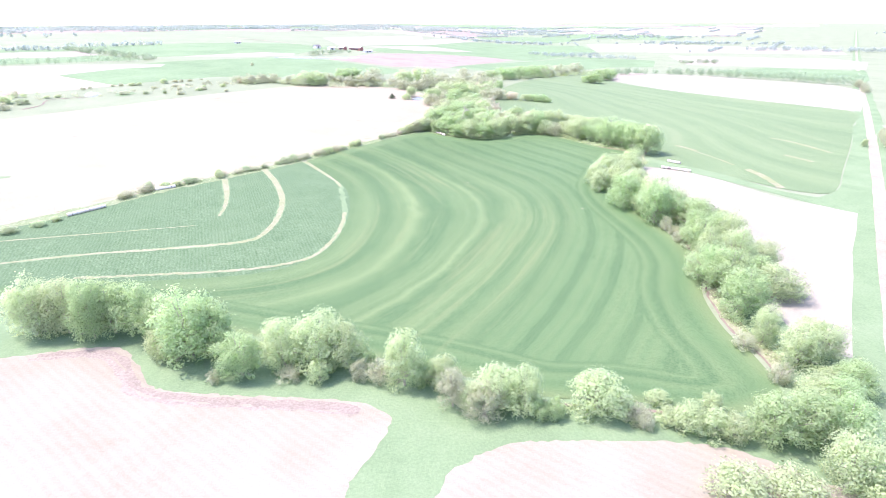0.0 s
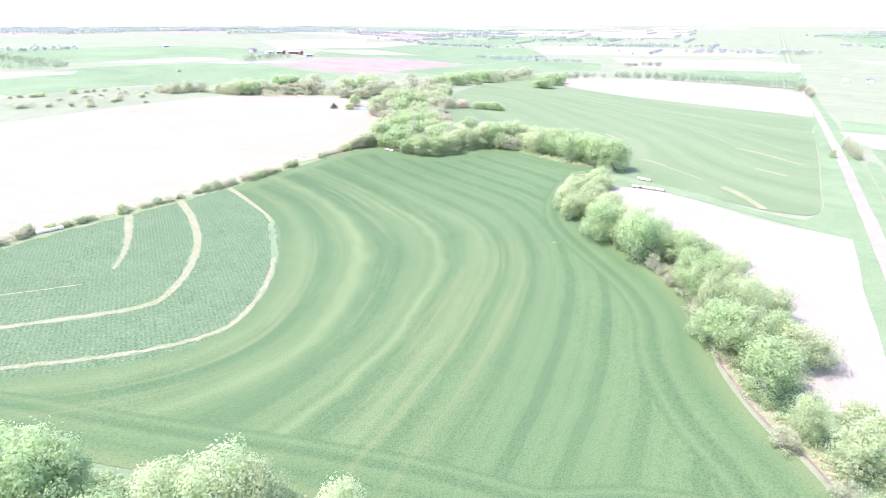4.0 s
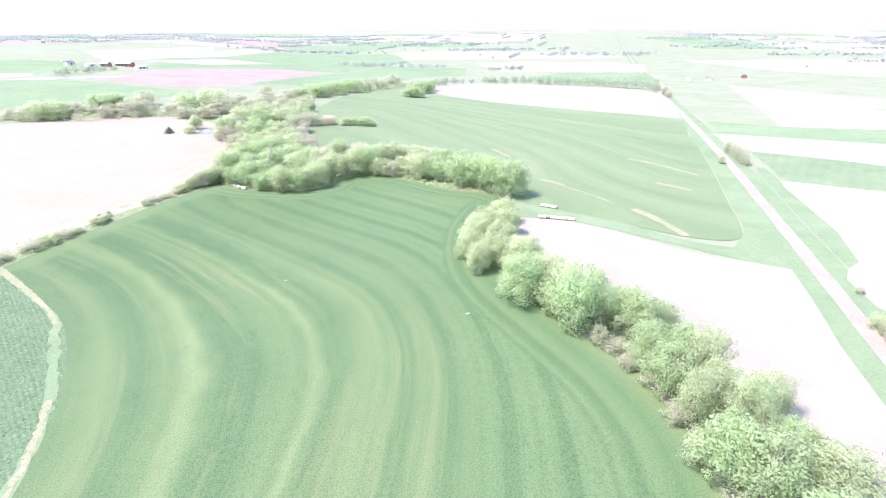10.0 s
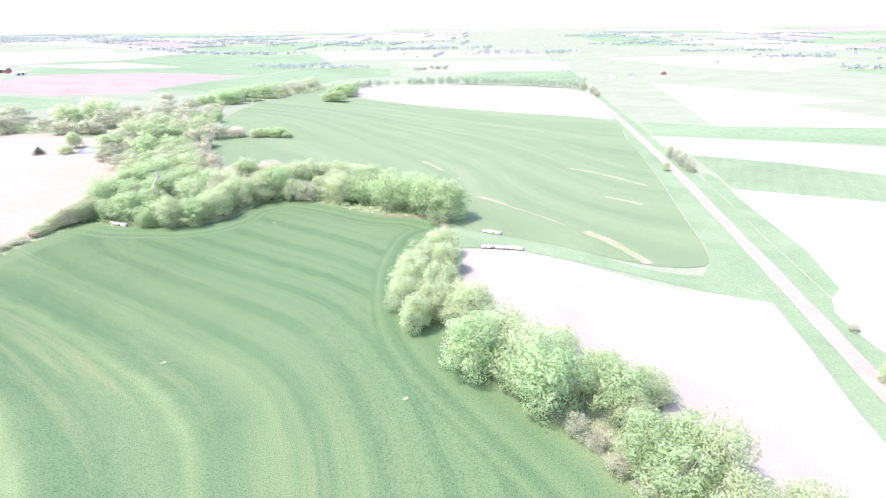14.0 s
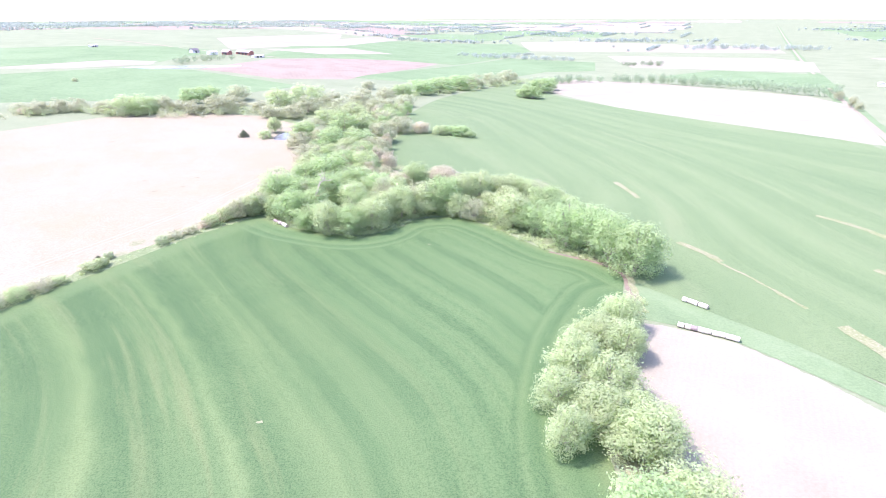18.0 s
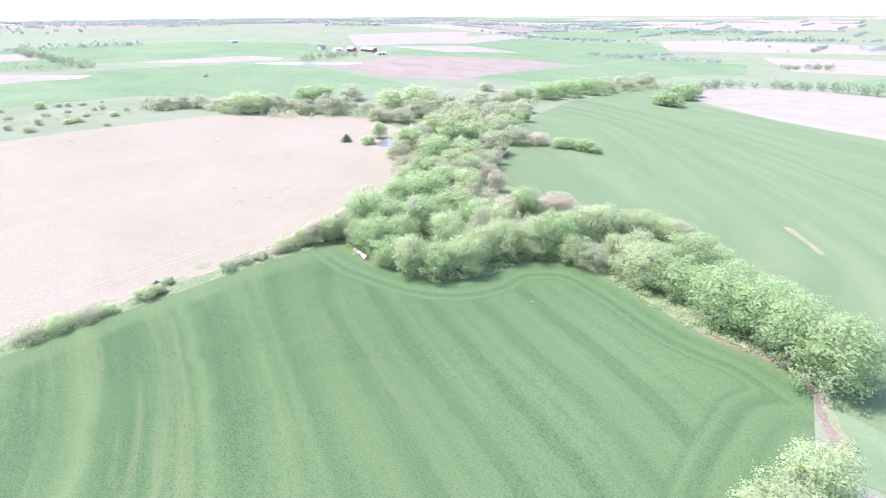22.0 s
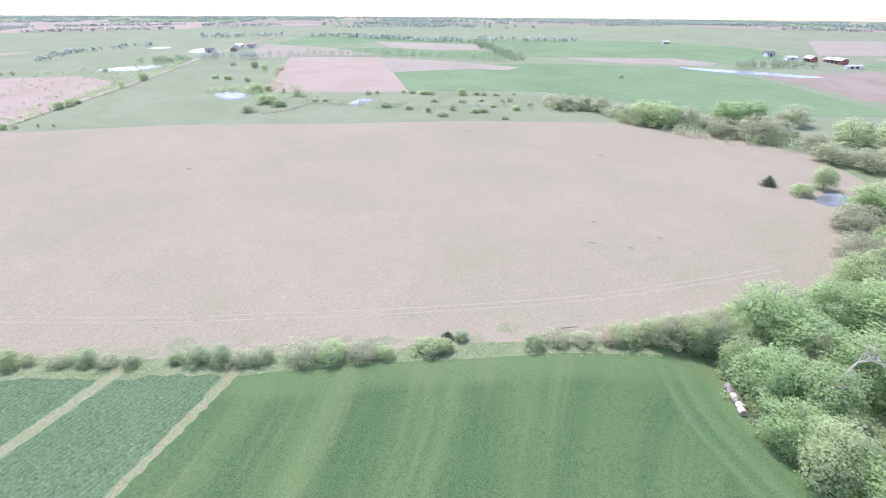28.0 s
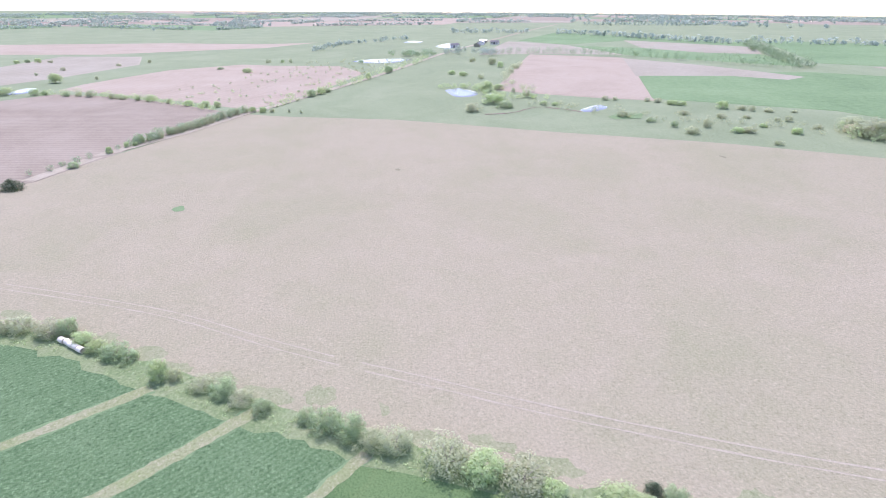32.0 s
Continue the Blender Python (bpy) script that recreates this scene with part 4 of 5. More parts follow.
HEDGE_ROW += [("G", -60.3, 260.3, 4.6, 7.5), ("P", -56.9, 264.4, 4.2, 6.4), ("P", -54.1, 269, 3.6, 7.6), ("P", -50.9, 272, 2.6, 4.3), ("P", -46.3, 279.5, 3.1, 6.6), ("P", -44.8, 281.8, 3, 4.4), ("S", -45.2, 286.7, 2.2, 3.4), ("C", -47.2, 285, 2, 1.8), ("P", -33.7, 295.7, 3.2, 4.4), ("G", -31.5, 300.1, 3, 5.6), ("G", -28.1, 303.8, 2.7, 5.6), ("R", -24.6, 308.5, 2.8, 5.6), ("P", -23.2, 310.5, 4.3, 6.8), ("P", -19.4, 314.6, 5.5, 6.8), ("G", -16.2, 317.8, 6.3, 7.9), ("P", -11.9, 318.4, 8.5, 7.7), ("P", -9.4, 320.7, 7.4, 6.6), ("P", -7.4, 325.7, 6.9, 6.7), ("R", -21.6, 314.1, 3.3, 5.7)]
HEDGE_ROW += [("P", -133.4, 153.3, 2.5, 5.2), ("P", -128.6, 160.1, 2.2, 4.5), ("P", -126.5, 165.2, 1.8, 3.7)]
BUSHES += [("G", -277.6, 346.6, 4.8, 7.5), ("P", -292.4, 365.5, 5.5, 11.2), ("B", -329.9, 376.3, 6.5, 7.1), ("P", -279.4, 366.6, 3.7, 7.7), ("P", -330, 384, 3.9, 5.4), ("G", -316.6, 388, 3.5, 2.8), ("G", -300.9, 389.2, 5.2, 4.7), ("P", -278, 388.7, 2.2, 3.7), ("P", -274.2, 393.6, 1.8, 3.7), ("G", -236.8, 411.1, 2.9, 5.6), ("P", -222.7, 416.4, 2.4, 3.8), ("P", -210.4, 420.4, 3.3, 3.1), ("G", -198.3, 420.3, 3.5, 5.5), ("G", -205.1, 433.9, 4.3, 3.6), ("B", -233.4, 469.1, 4.2, 5.3), ("G", -216.8, 452.7, 2.4, 4.4), ("G", -227.5, 475.8, 2.5, 4.4), ("G", -223.4, 478.3, 2.8, 3.5), ("G", -218.5, 484.2, 2.2, 4), ("G", -190.8, 444.2, 3.1, 5)]
BUSHES += [("P", -192.5, 439.5, 2.6, 4.5), ("G", -212.1, 463.6, 1.9, 3.3), ("P", -195.9, 457.2, 1.8, 3.1), ("G", -171.1, 439.9, 2, 3.2), ("G", -201.6, 471.5, 2.4, 2.7), ("G", -199.8, 476.4, 2.9, 3.2), ("P", -181.9, 461.6, 2.8, 4.4), ("G", -185, 477.2, 2.5, 3.6), ("G", -212.8, 494.4, 1.4, 2.8), ("G", -229.2, 441.4, 2.2, 4.5), ("B", -251.3, 451.7, 2.6, 5.5), ("B", -247.7, 455.6, 2.4, 4.3), ("G", -263.2, 445, 2.2, 3.1), ("G", -258.6, 448.2, 2.8, 3.7), ("G", -272.6, 430.6, 2.3, 2.6), ("G", -275, 425.5, 2.9, 3.2), ("G", -471.7, 420.3, 4.5, 5), ("G", -376.9, 390.3, 4.4, 4), ("G", -445.2, 427.4, 6.5, 6.6), ("P", -424.7, 426.2, 5, 4.5)]
BUSHES += [("G", -391.3, 420.9, 3.9, 3.4), ("G", -411.7, 435.1, 4.1, 3.6), ("P", -395.7, 384.3, 3.3, 5.8), ("P", -407.8, 379.6, 3, 5.1), ("R", -175.6, 483.3, 4, 4), ("G", -171.4, 484.5, 3.9, 4.9), ("G", -169.3, 490.1, 3.4, 4.9), ("G", -164.2, 487.9, 3.4, 3.8), ("C", -212.9, 158.9, 3.9, 4.1), ("B", -233.8, 171.7, 2.4, 3.8), ("B", -251.5, 180, 3.2, 2.1), ("B", -260, 184.8, 2.7, 1.9), ("B", -262, 187.7, 2, 1.9), ("B", -266.4, 189.6, 3.7, 2.2), ("G", -269.8, 192, 3.3, 2.2), ("G", -272.8, 196.2, 3.8, 2.3), ("G", -278.6, 198.9, 4.4, 2.6), ("G", -280.1, 201.6, 3.9, 2.3), ("G", -281.7, 203.9, 4, 2.4), ("G", -285.8, 205.9, 4, 2.4)]
BUSHES += [("G", -287.6, 208.2, 4.1, 2.4), ("G", -290.7, 210.5, 4.1, 2.7), ("G", -294.9, 213.5, 4.2, 2.8), ("G", -299.5, 215.9, 4.2, 2.8), ("G", -304.2, 218.3, 4, 2.9), ("G", -307.7, 220.8, 4.1, 2.9), ("G", -312.5, 224.3, 4.4, 3), ("G", -316.1, 227.6, 4.8, 3), ("G", -321.1, 231.8, 4.6, 3.1), ("P", -323.5, 235.6, 3.1, 3.7), ("P", -320.6, 240.9, 3.4, 3.7), ("G", -319.1, 245.6, 2.9, 2.5), ("G", -315.7, 254.4, 2.3, 1.5), ("G", -311.4, 260.4, 2, 1.5), ("B", -359.5, 270.8, 4.5, 4.9), ("B", -365, 277, 4.6, 5), ("B", -371.1, 282, 3, 4.4), ("B", -415.9, 317.3, 4.6, 3.3), ("P", -438.5, 336.8, 6.1, 4.4), ("B", -443.3, 340.6, 5, 3.6)]
BUSHES += [("B", -518.8, 330.7, 3.3, 4.1), ("P", -465.6, 104.2, 7.3, 7.2), ("G", -544.9, 87.7, 3.4, 3.7), ("G", -512.4, 78.5, 2.8, 2.6), ("G", -476.8, 127.2, 3.1, 2.1), ("G", -572.1, 123.3, 2.7, 4), ("G", -597.4, 144.5, 3.9, 3.2), ("B", -494.9, 232, 4.2, 6.5), ("B", -524.3, 209.9, 2.6, 4.8), ("G", -572.5, 250.6, 4, 4.3), ("B", -563.6, 263.3, 3.4, 3.2), ("G", -558.5, 270.7, 3.9, 3.2), ("B", -415.2, 89, 5, 10.5), ("B", -409.1, 107.9, 4.4, 4.9), ("B", -407.3, 113.9, 3.2, 3.5), ("B", -399.6, 127.4, 3.1, 3.5), ("G", -397.9, 134.4, 3.2, 3.5), ("G", -394.5, 141.3, 4.1, 4.8), ("G", -384.8, 155.5, 3.7, 4.8), ("G", -381, 161.6, 3.4, 4.1)]
BUSHES += [("B", -374.4, 170.9, 3.4, 2.7), ("B", -371.4, 178.3, 3.9, 5.4), ("B", -360.3, 189.5, 3, 2.6), ("P", -350.8, 200.9, 3.5, 4.5), ("P", -344.9, 210.3, 3.8, 4.5), ("P", -341.5, 216.5, 3.8, 3.8), ("B", -613.5, 33.3, 3.7, 4.1), ("B", -622.5, 39.3, 3.8, 4.2), ("B", -620.8, 47.9, 4.8, 5.2), ("G", -618, 58.6, 2.8, 4.2)]
BUSHES += [("B", 210.7, 267.4, 4.4, 2.5), ("G", 232.8, 285.3, 6.7, 3.9), ("G", 228.2, 277.7, 7, 3.8), ("G", 223, 269.8, 7, 3.7), ("G", 219, 263.1, 6.6, 3.6), ("G", 217.7, 259.9, 4.8, 3), ("G", 429.5, 576.9, 8.7, 7.4), ("G", 402.2, 532.2, 9.6, 6.8), ("G", 390.2, 512.1, 7.2, 5.5), ("P", 130.3, 142.7, 4.2, 3.3), ("G", 129.2, 140.1, 3.5, 3.3), ("R", 127.7, 137.9, 4, 3.2), ("G", 142.9, 155.3, 1.8, 1.9)]
BUSHES += [("G", -204.5, 607.8, 3.5, 3.8)]

# ---- the country beyond ----
drape("field", [(-214, 155), (-220, 163), (-248, 180), (-281, 199), (-318, 230), (-331, 216), (-361, 189), (-392, 154), (-409, 119), (-391, 96)], PLOUGH, "brown contour-ploughed field beside the track", "field", 0.2, 30, 0)
drape("field", [(-428, 117), (-453, 125), (-528, 170), (-561, 228), (-503, 308), (-448, 319), (-376, 275), (-331, 233), (-365, 198), (-406, 151)], REDSOIL, "reddish-brown scrubby field dotted with young bushes", "field", 0.2, 40, 0)
drape("field", [(-460, 72), (-584, 30), (-685, 50), (-667, 126), (-582, 137), (-500, 99)], STUBBLE, "pale stubble field", "field", 0.2, 60, 0)
drape("field", [(-728, -19), (-890, -74), (-886, 127), (-813, 321), (-775, 260), (-706, 82)], REDSOIL, "far reddish bare field", "field", 0.2, 100, 0)
drape("field", [(-329, 383), (-496, 489), (-431, 544), (-264, 449), (-285, 425), (-307, 403)], REDSOIL, "bare pinkish-red field with a darker wet vein", "field", 0.3, 40, 0)
drape("field", [(-426, 543), (-354, 571), (-289, 589), (-285, 570), (-312, 548), (-339, 492)], STUBBLE, "pale pinkish stubble field", "field", 0.3, 40, 0)
drape("field", [(-523, 448), (-656, 538), (-571, 568), (-454, 559), (-503, 498)], STUBBLE, "pale stubble field behind the tree line", "field", 0.3, 60, 0)
drape("field", [(-591, 659), (-454, 710), (-402, 667), (-436, 632), (-498, 617)], STUBBLE, "pale pinkish stubble field", "field", 0.3, 60, 0)
drape("field", [(-664, 557), (-787, 676), (-496, 753), (-454, 710), (-591, 659), (-578, 572)], FARGREEN, "distant green crop", "field", 0.25, 80, 0)
drape("field", [(-564, 564), (-492, 613), (-432, 629), (-398, 663), (-327, 630), (-435, 564)], FARGREEN, "distant green crop", "field", 0.25, 80, 0)
drape("field", [(-338, 496), (-345, 516), (-302, 612), (-208, 696), (-145, 701), (-44, 635), (-41, 621), (-76, 575), (-109, 541), (-141, 535), (-176, 528), (-208, 518), (-269, 453)], FARGREEN, "broad bright green wheat field beyond the creek", "field", 0.25, 40, 0)
drape("field", [(-336, 657), (-515, 785), (-328, 933), (-238, 949), (-173, 913), (-197, 737), (-241, 761), (-310, 681)], FARGREEN, "far green crop field", "field", 0.25, 80, 0)
drape("field", [(-304, 673), (-239, 757), (-196, 758), (-195, 733), (-250, 684)], STUBBLE, "narrow pale stubble field", "field", 0.3, 60, 0)
drape("field", [(-140, 710), (-95, 834), (-36, 895), (46, 947), (120, 962), (77, 853), (34, 767), (1, 691), (-61, 670), (-109, 699)], PLOUGH, "pinkish-brown bare field beside the farm", "field", 0.3, 50, 0)
drape("field", [(-104, 1080), (-10, 1400), (120, 1640), (400, 1660), (376, 1388), (145, 966), (61, 967), (-36, 902), (-111, 849)], FARGREEN, "far green crop field", "field", 0.22, 80, 0)
drape("field", [(-123, 973), (-24, 1124), (59, 1087), (-43, 959)], STUBBLE, "pale pinkish field past the farm", "field", 0.3, 60, 0)
drape("field", [(5, 711), (38, 765), (152, 958), (272, 1168), (401, 1077), (341, 921), (261, 899), (130, 734), (69, 697)], FARGREEN, "green crop field north of the creek", "field", 0.25, 40, 0)
drape("field", [(-245, 1186), (-62, 1677), (-49, 1334), (-108, 1074), (-165, 946)], STUBBLE, "far pale field", "field", 0.3, 80, 0)
drape("field", [(266, 328), (283, 309), (330, 240), (278, 214), (265, 245), (247, 282), (254, 304)], SOIL, "pale bare soil strip across the road", "field", 0.2, 40, 0)
drape("field", [(244, 280), (263, 244), (276, 213), (242, 195), (212, 235)], WHEAT_PLAIN, "bright green wheat strip across the road", "field", 0.2, 30, 0)
drape("field", [(210, 234), (241, 195), (139, 143), (141, 149), (148, 161), (154, 165), (161, 167), (177, 185), (204, 227)], SOIL, "pale pinkish bare soil across the road", "field", 0.2, 30, 0)
drape("field", [(551, 597), (549, 508), (509, 344), (451, 369), (426, 288), (386, 268), (323, 330), (413, 434)], SOIL, "pale bare soil field across the road", "field", 0.2, 60, 0)
drape("field", [(302, 370), (322, 329), (384, 267), (335, 242), (286, 312), (273, 332)], FARGREEN, "green crop strip across the road", "field", 0.2, 50, 0)
drape("field", [(936, 1096), (1311, 931), (1162, 714), (821, 610), (833, 765)], REDSOIL, "far reddish bare field", "field", 0.3, 100, 0)
drape("field", [(387, 1469), (665, 1649), (722, 1540), (523, 1382)], SOIL, "far pale bare field", "field", 0.3, 80, 0)
drape("field", [(485, 1221), (757, 1110), (757, 1014), (635, 850), (422, 972)], SOIL, "far pale bare field", "field", 0.3, 80, 0)
drape("field", [(390, 826), (514, 901), (612, 818), (505, 666), (423, 727)], FARGREEN, "far green crop field", "field", 0.3, 80, 0)
drape("field", [(435, 1731), (601, 1765), (981, 1418), (874, 1236), (614, 1319), (370, 1382)], SOIL, "far pale bare field", "field", 0.26, 80, 0)
drape("field", [(-166, 980), (-193, 1122), (-65, 1359), (39, 1744), (88, 1653), (-31, 1175)], STUBBLE, "far pale field", "field", 0.3, 100, 0)
ribbon("bare_strip", fine_line(smooth([(129.1, 345.0), (129.5, 336.0), (129.1, 322.7)]), 2), 2.2, STRAW, "pale bare strip where the wheat failed", "bare strip", 0.40, 0.4)
ribbon("bare_strip", fine_line(smooth([(179.4, 294.9), (184.3, 281.0), (186.3, 255.2)]), 2), 2.2, STRAW, "pale bare strip where the wheat failed", "bare strip", 0.40, 0.4)
ribbon("bare_strip", fine_line(smooth([(162.6, 253.2), (164.9, 246.4), (167.7, 239.0)]), 2), 2.2, STRAW, "pale bare strip where the wheat failed", "bare strip", 0.40, 0.4)
ribbon("bare_strip", fine_line(smooth([(132.7, 229.2), (133.4, 215.4), (131.6, 201.3)]), 2), 3.0, STRAW, "pale bare strip where the wheat failed", "bare strip", 0.40, 0.4)
ribbon("bare_strip", fine_line(smooth([(121.8, 279.7), (124.8, 271.6), (126.3, 264.6)]), 2), 2.2, STRAW, "pale bare strip where the wheat failed", "bare strip", 0.40, 0.4)
ribbon("bare_strip", fine_line(smooth([(125.4, 264.4), (127.9, 253.1), (130.9, 237.3)]), 2), 0.8, STRAW, "pale bare strip where the wheat failed", "bare strip", 0.40, 0.4)
TRACK = [(-220, 161), (-251, 179), (-282, 206), (-321, 233), (-367, 274), (-422, 322), (-474, 362), (-543, 411), (-652, 499), (-833, 642), (-1077, 836)]
CREEK = [(81, 278), (87, 273), (92, 269), (96, 262), (94, 253), (93, 247), (91, 240)]
POND_A = [(-22, 432), (-22, 439), (-20, 446), (-18, 444), (-17, 437), (-19, 432)]
POND_B = [(-343, 355), (-343, 363), (-326, 366), (-319, 360), (-321, 354)]
POND_C = [(-535, 327), (-540, 345), (-525, 375), (-508, 360), (-509, 344)]
POND_D = [(-645, 443), (-671, 462), (-655, 468), (-612, 450), (-619, 442)]
POND_E = [(-423, 91), (-439, 94), (-438, 98), (-423, 99), (-418, 94)]
POND_F = [(-205, 700), (-172, 723), (-113, 754), (-119, 734), (-147, 718), (-180, 699)]
POND_G = [(-257, 402), (-263, 414), (-258, 413), (-254, 402)]
POND_H = [(-735, 426), (-748, 440), (-730, 447), (-715, 435)]
TL_A = [(-514, 462), (-479, 516), (-431, 561), (-366, 593), (-324, 616)]
TL_B = [(-481, 732), (-416, 682), (-374, 653), (-342, 636), (-319, 626)]
TL_C = [(-758, 665), (-644, 692), (-553, 704), (-482, 731)]
TL_D = [(-880, 541), (-802, 632)]
TL_E = [(-485, 741), (-451, 796), (-417, 843)]
TL_F = [(-543, 420), (-543, 438), (-523, 448), (-505, 458)]
TL_G = [(-557, 372), (-561, 384), (-532, 391), (-534, 405)]
TL_H = [(-665, 305), (-748, 343), (-761, 382), (-786, 442)]
TL_I = [(305, 766), (351, 741), (389, 705)]
TL_J = [(395, 690), (420, 662), (428, 617), (444, 595)]
TL_K = [(417, 1000), (481, 993)]
TL_L = [(-173, 744), (-159, 778), (-135, 809)]
TL_M = [(182, 1190), (260, 1200), (339, 1242)]
TL_N = [(756, 1382), (852, 1383), (926, 1336), (1016, 1309)]
TL_S = [(210, 1151), (268, 1162), (307, 1132), (373, 1111)]
TL_T = [(187, 691), (226, 749), (263, 767), (283, 764)]
BARN = [(-151, 863), (-136, 877)]
FARM2 = [(586, 664), (659, 676)]
VILLAGE = [(-635, 482)]
HOUSE_N = [(-324, 907)]
GREEN_SPOT = [(-179, 213)]
HOLLOWS = [(-54, 346), (-45, 351), (-43, 363), (-62, 359), (-196, 286), (-101, 422), (-166, 407)]
WHEELS = [(-138, 180), (-129, 195), (-114, 218), (-96, 239), (-78, 262), (-63, 281), (-52, 298), (-39, 316)]
WHEELS28 = [(-113, 219), (-92, 246), (-62, 283), (-40, 314), (-26, 340), (-13, 368)]

for rows, group, where in ((CREEK_S, "trees along the near creek", "along the near creek bank"), (CREEK_E, "trees along the east creek", "in the row beside the creek"), (CREEK_N, "trees of the creek wood", "at the edge of the creek wood"), (HEDGE_ROW, "hedge along the pasture", "in the hedge between pasture and crops")):
    for kind, x, y, height, width in rows:
        if rows is HEDGE_ROW and kind in "BP":
            kind = random.choice("PSPG")
        if rows is CREEK_N and y < 322 and x < 64:
            y -= 2.0
        plant_tree((kind, x, y, height * (0.8 if rows is HEDGE_ROW else 1), width * (0.92 if rows is CREEK_E else 1)), group, where)
for row in WOOD_N:
    plant_tree(row, "trees of the creek wood", "in the creek wood", row[4] > 14 and row[2] > 400)
for kind, x, y, height, width in BUSHES:
    plant_tree((kind if kind in "CGR" else random.choice("PSP"), x, y, height * 0.85, width * 1.25), "scattered bushes", "standing in the open country")
CREEK_SCRUB = [(-173, 481), (-148, 492), (-114, 486), (-80, 491), (-54, 500), (-31, 504), (-16, 520), (17, 538), (38, 549), (56, 582)]
CREEK_FAR = [(56, 589), (86, 624), (119, 664), (163, 715), (206, 758)]
wood_fill = random.Random(77)
spine = fine_line([(12, 330), (38, 336), (22, 365), (16, 395), (24, 425), (30, 455), (32, 485), (40, 510)], 2.2)
for x, y in spine:
    kind = wood_fill.choice("BPGGPR")
    plant_tree((kind, x + wood_fill.uniform(-17, 15), y + wood_fill.uniform(-6, 6), wood_fill.uniform(5.5, 8.5), wood_fill.uniform(5.5, 8.0)), "trees of the creek wood", "in the creek wood", True)
cedar = plant_tree(("C", -40, 436, 3.6, 3.6), "scattered bushes", "alone in the dry pasture")


# ---- far tree lines and woods ----
def treeline(name, spots, mat, label, seed, sprays=110, size=0.3):
    """Many far trees in one object: each a loose, uneven clump of leaf sprays on a stem."""
    rng = np.random.default_rng(seed)
    verts, faces = [], []
    for x, y, h, w in spots:
        z = hz(x, y)
        d = rng.normal(size=(sprays, 3))
        d /= np.linalg.norm(d, axis=1)[:, None]
        c = np.array((x, y, z + h * 0.55)) + d * np.array((w * 0.5, w * 0.5, h * 0.45)) * (0.6 + 0.5 * rng.random((sprays, 1)))
        nrm = d + rng.normal(size=(sprays, 3)) * 0.5 + np.array((0, 0, 0.3))
        nrm /= np.linalg.norm(nrm, axis=1)[:, None]
        side = np.cross(nrm, rng.normal(size=(sprays, 3)))
        side /= np.linalg.norm(side, axis=1)[:, None]
        up = np.cross(nrm, side)
        s = size * w / 6 * (0.7 + 0.8 * rng.random((sprays, 1)))
        quad = np.stack([c - side * s, c - up * s, c + side * s, c + up * s], 1).reshape(-1, 3)
        i = len(verts)
        verts += quad.tolist()
        faces += [(i + 4 * k, i + 4 * k + 1, i + 4 * k + 2, i + 4 * k + 3) for k in range(sprays)]
        i = len(verts)
        verts += [(x - 0.2, y, z - 0.2), (x + 0.2, y, z - 0.2), (x, y, z + h * 0.6)]
        faces.append((i, i + 1, i + 2))
    me = bpy.data.meshes.new(name)
    me.from_pydata(verts, [], faces)
    me.materials.append(mat)
    return tagged(new(name, me), label, "tree line", kind="stuff")


def along(line, gap, h, w, jitter=2.0):
    return [(x + random.uniform(-jitter, jitter), y + random.uniform(-jitter, jitter), h * random.uniform(0.65, 1.2), w * random.uniform(0.75, 1.25)) for x, y in fine_line(line, gap)]


treeline("tree_line", along(TL_A, 4.5, 8, 5), LEAF_MID, "line of grey leafless trees beside the red field", 101)
treeline("tree_line", along(TL_B, 4, 8, 7, 5), LEAF_MID, "thick line of green trees", 102)
treeline("tree_line", along(TL_C, 8, 7, 9), LEAF_FAR_HAZE, "far line of field-edge trees", 103, 14, 1.0)
treeline("tree_line", along(TL_D, 8, 7, 9), LEAF_FAR_HAZE, "far line of field-edge trees", 104, 14, 1.0)
treeline("tree_line", along(TL_E, 9, 7, 9), LEAF_FAR_HAZE, "far line of field-edge trees", 105, 14, 1.0)
treeline("tree_line", along(TL_F, 3.5, 7, 7, 9), LEAF_FAR_HAZE, "thicket of trees along the track", 106)
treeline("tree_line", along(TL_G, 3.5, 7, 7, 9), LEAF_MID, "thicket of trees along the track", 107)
treeline("tree_line", along(TL_H, 10, 6, 8, 4), LEAF_FAR_HAZE, "broken far line of trees", 108, 14, 1.0)
treeline("tree_line", along(TL_I + TL_J, 3.5, 11, 9, 4), LEAF_MID, "line of trees behind the bare field", 109)
treeline("tree_line", along(TL_K, 5, 9, 9, 6), LEAF_MID, "clump of trees behind the bare field", 110)
treeline("tree_line", along(TL_L, 3, 8, 6, 7), LEAF_MID, "shelter belt of evergreen trees beside the farm", 111)
treeline("tree_line", along(TL_M, 6, 7, 9, 6), LEAF_FAR_HAZE, "line of trees beyond the creek", 112)
treeline("tree_line", along(TL_N, 5, 12, 12, 30), LEAF_FAR_HAZE, "far wood beside the road", 113)
treeline("tree_line", along(TL_S, 5, 8, 9, 8), LEAF_FAR_HAZE, "line of trees beyond the creek", 114)
treeline("tree_line", along(TL_T, 4, 9, 9, 9), LEAF_MID, "trees along the upper creek", 115)

treeline("creek_scrub", along(CREEK_SCRUB, 1.6, 4.5, 5.5, 8), LEAF_GREY, "grey-green scrub thicket along the upper creek", 131, 80, 0.28)
treeline("creek_scrub", along(CREEK_SCRUB, 4.5, 5, 5.5, 8), LEAF_PALE, "green bushes in the thicket along the upper creek", 132, 80, 0.28)
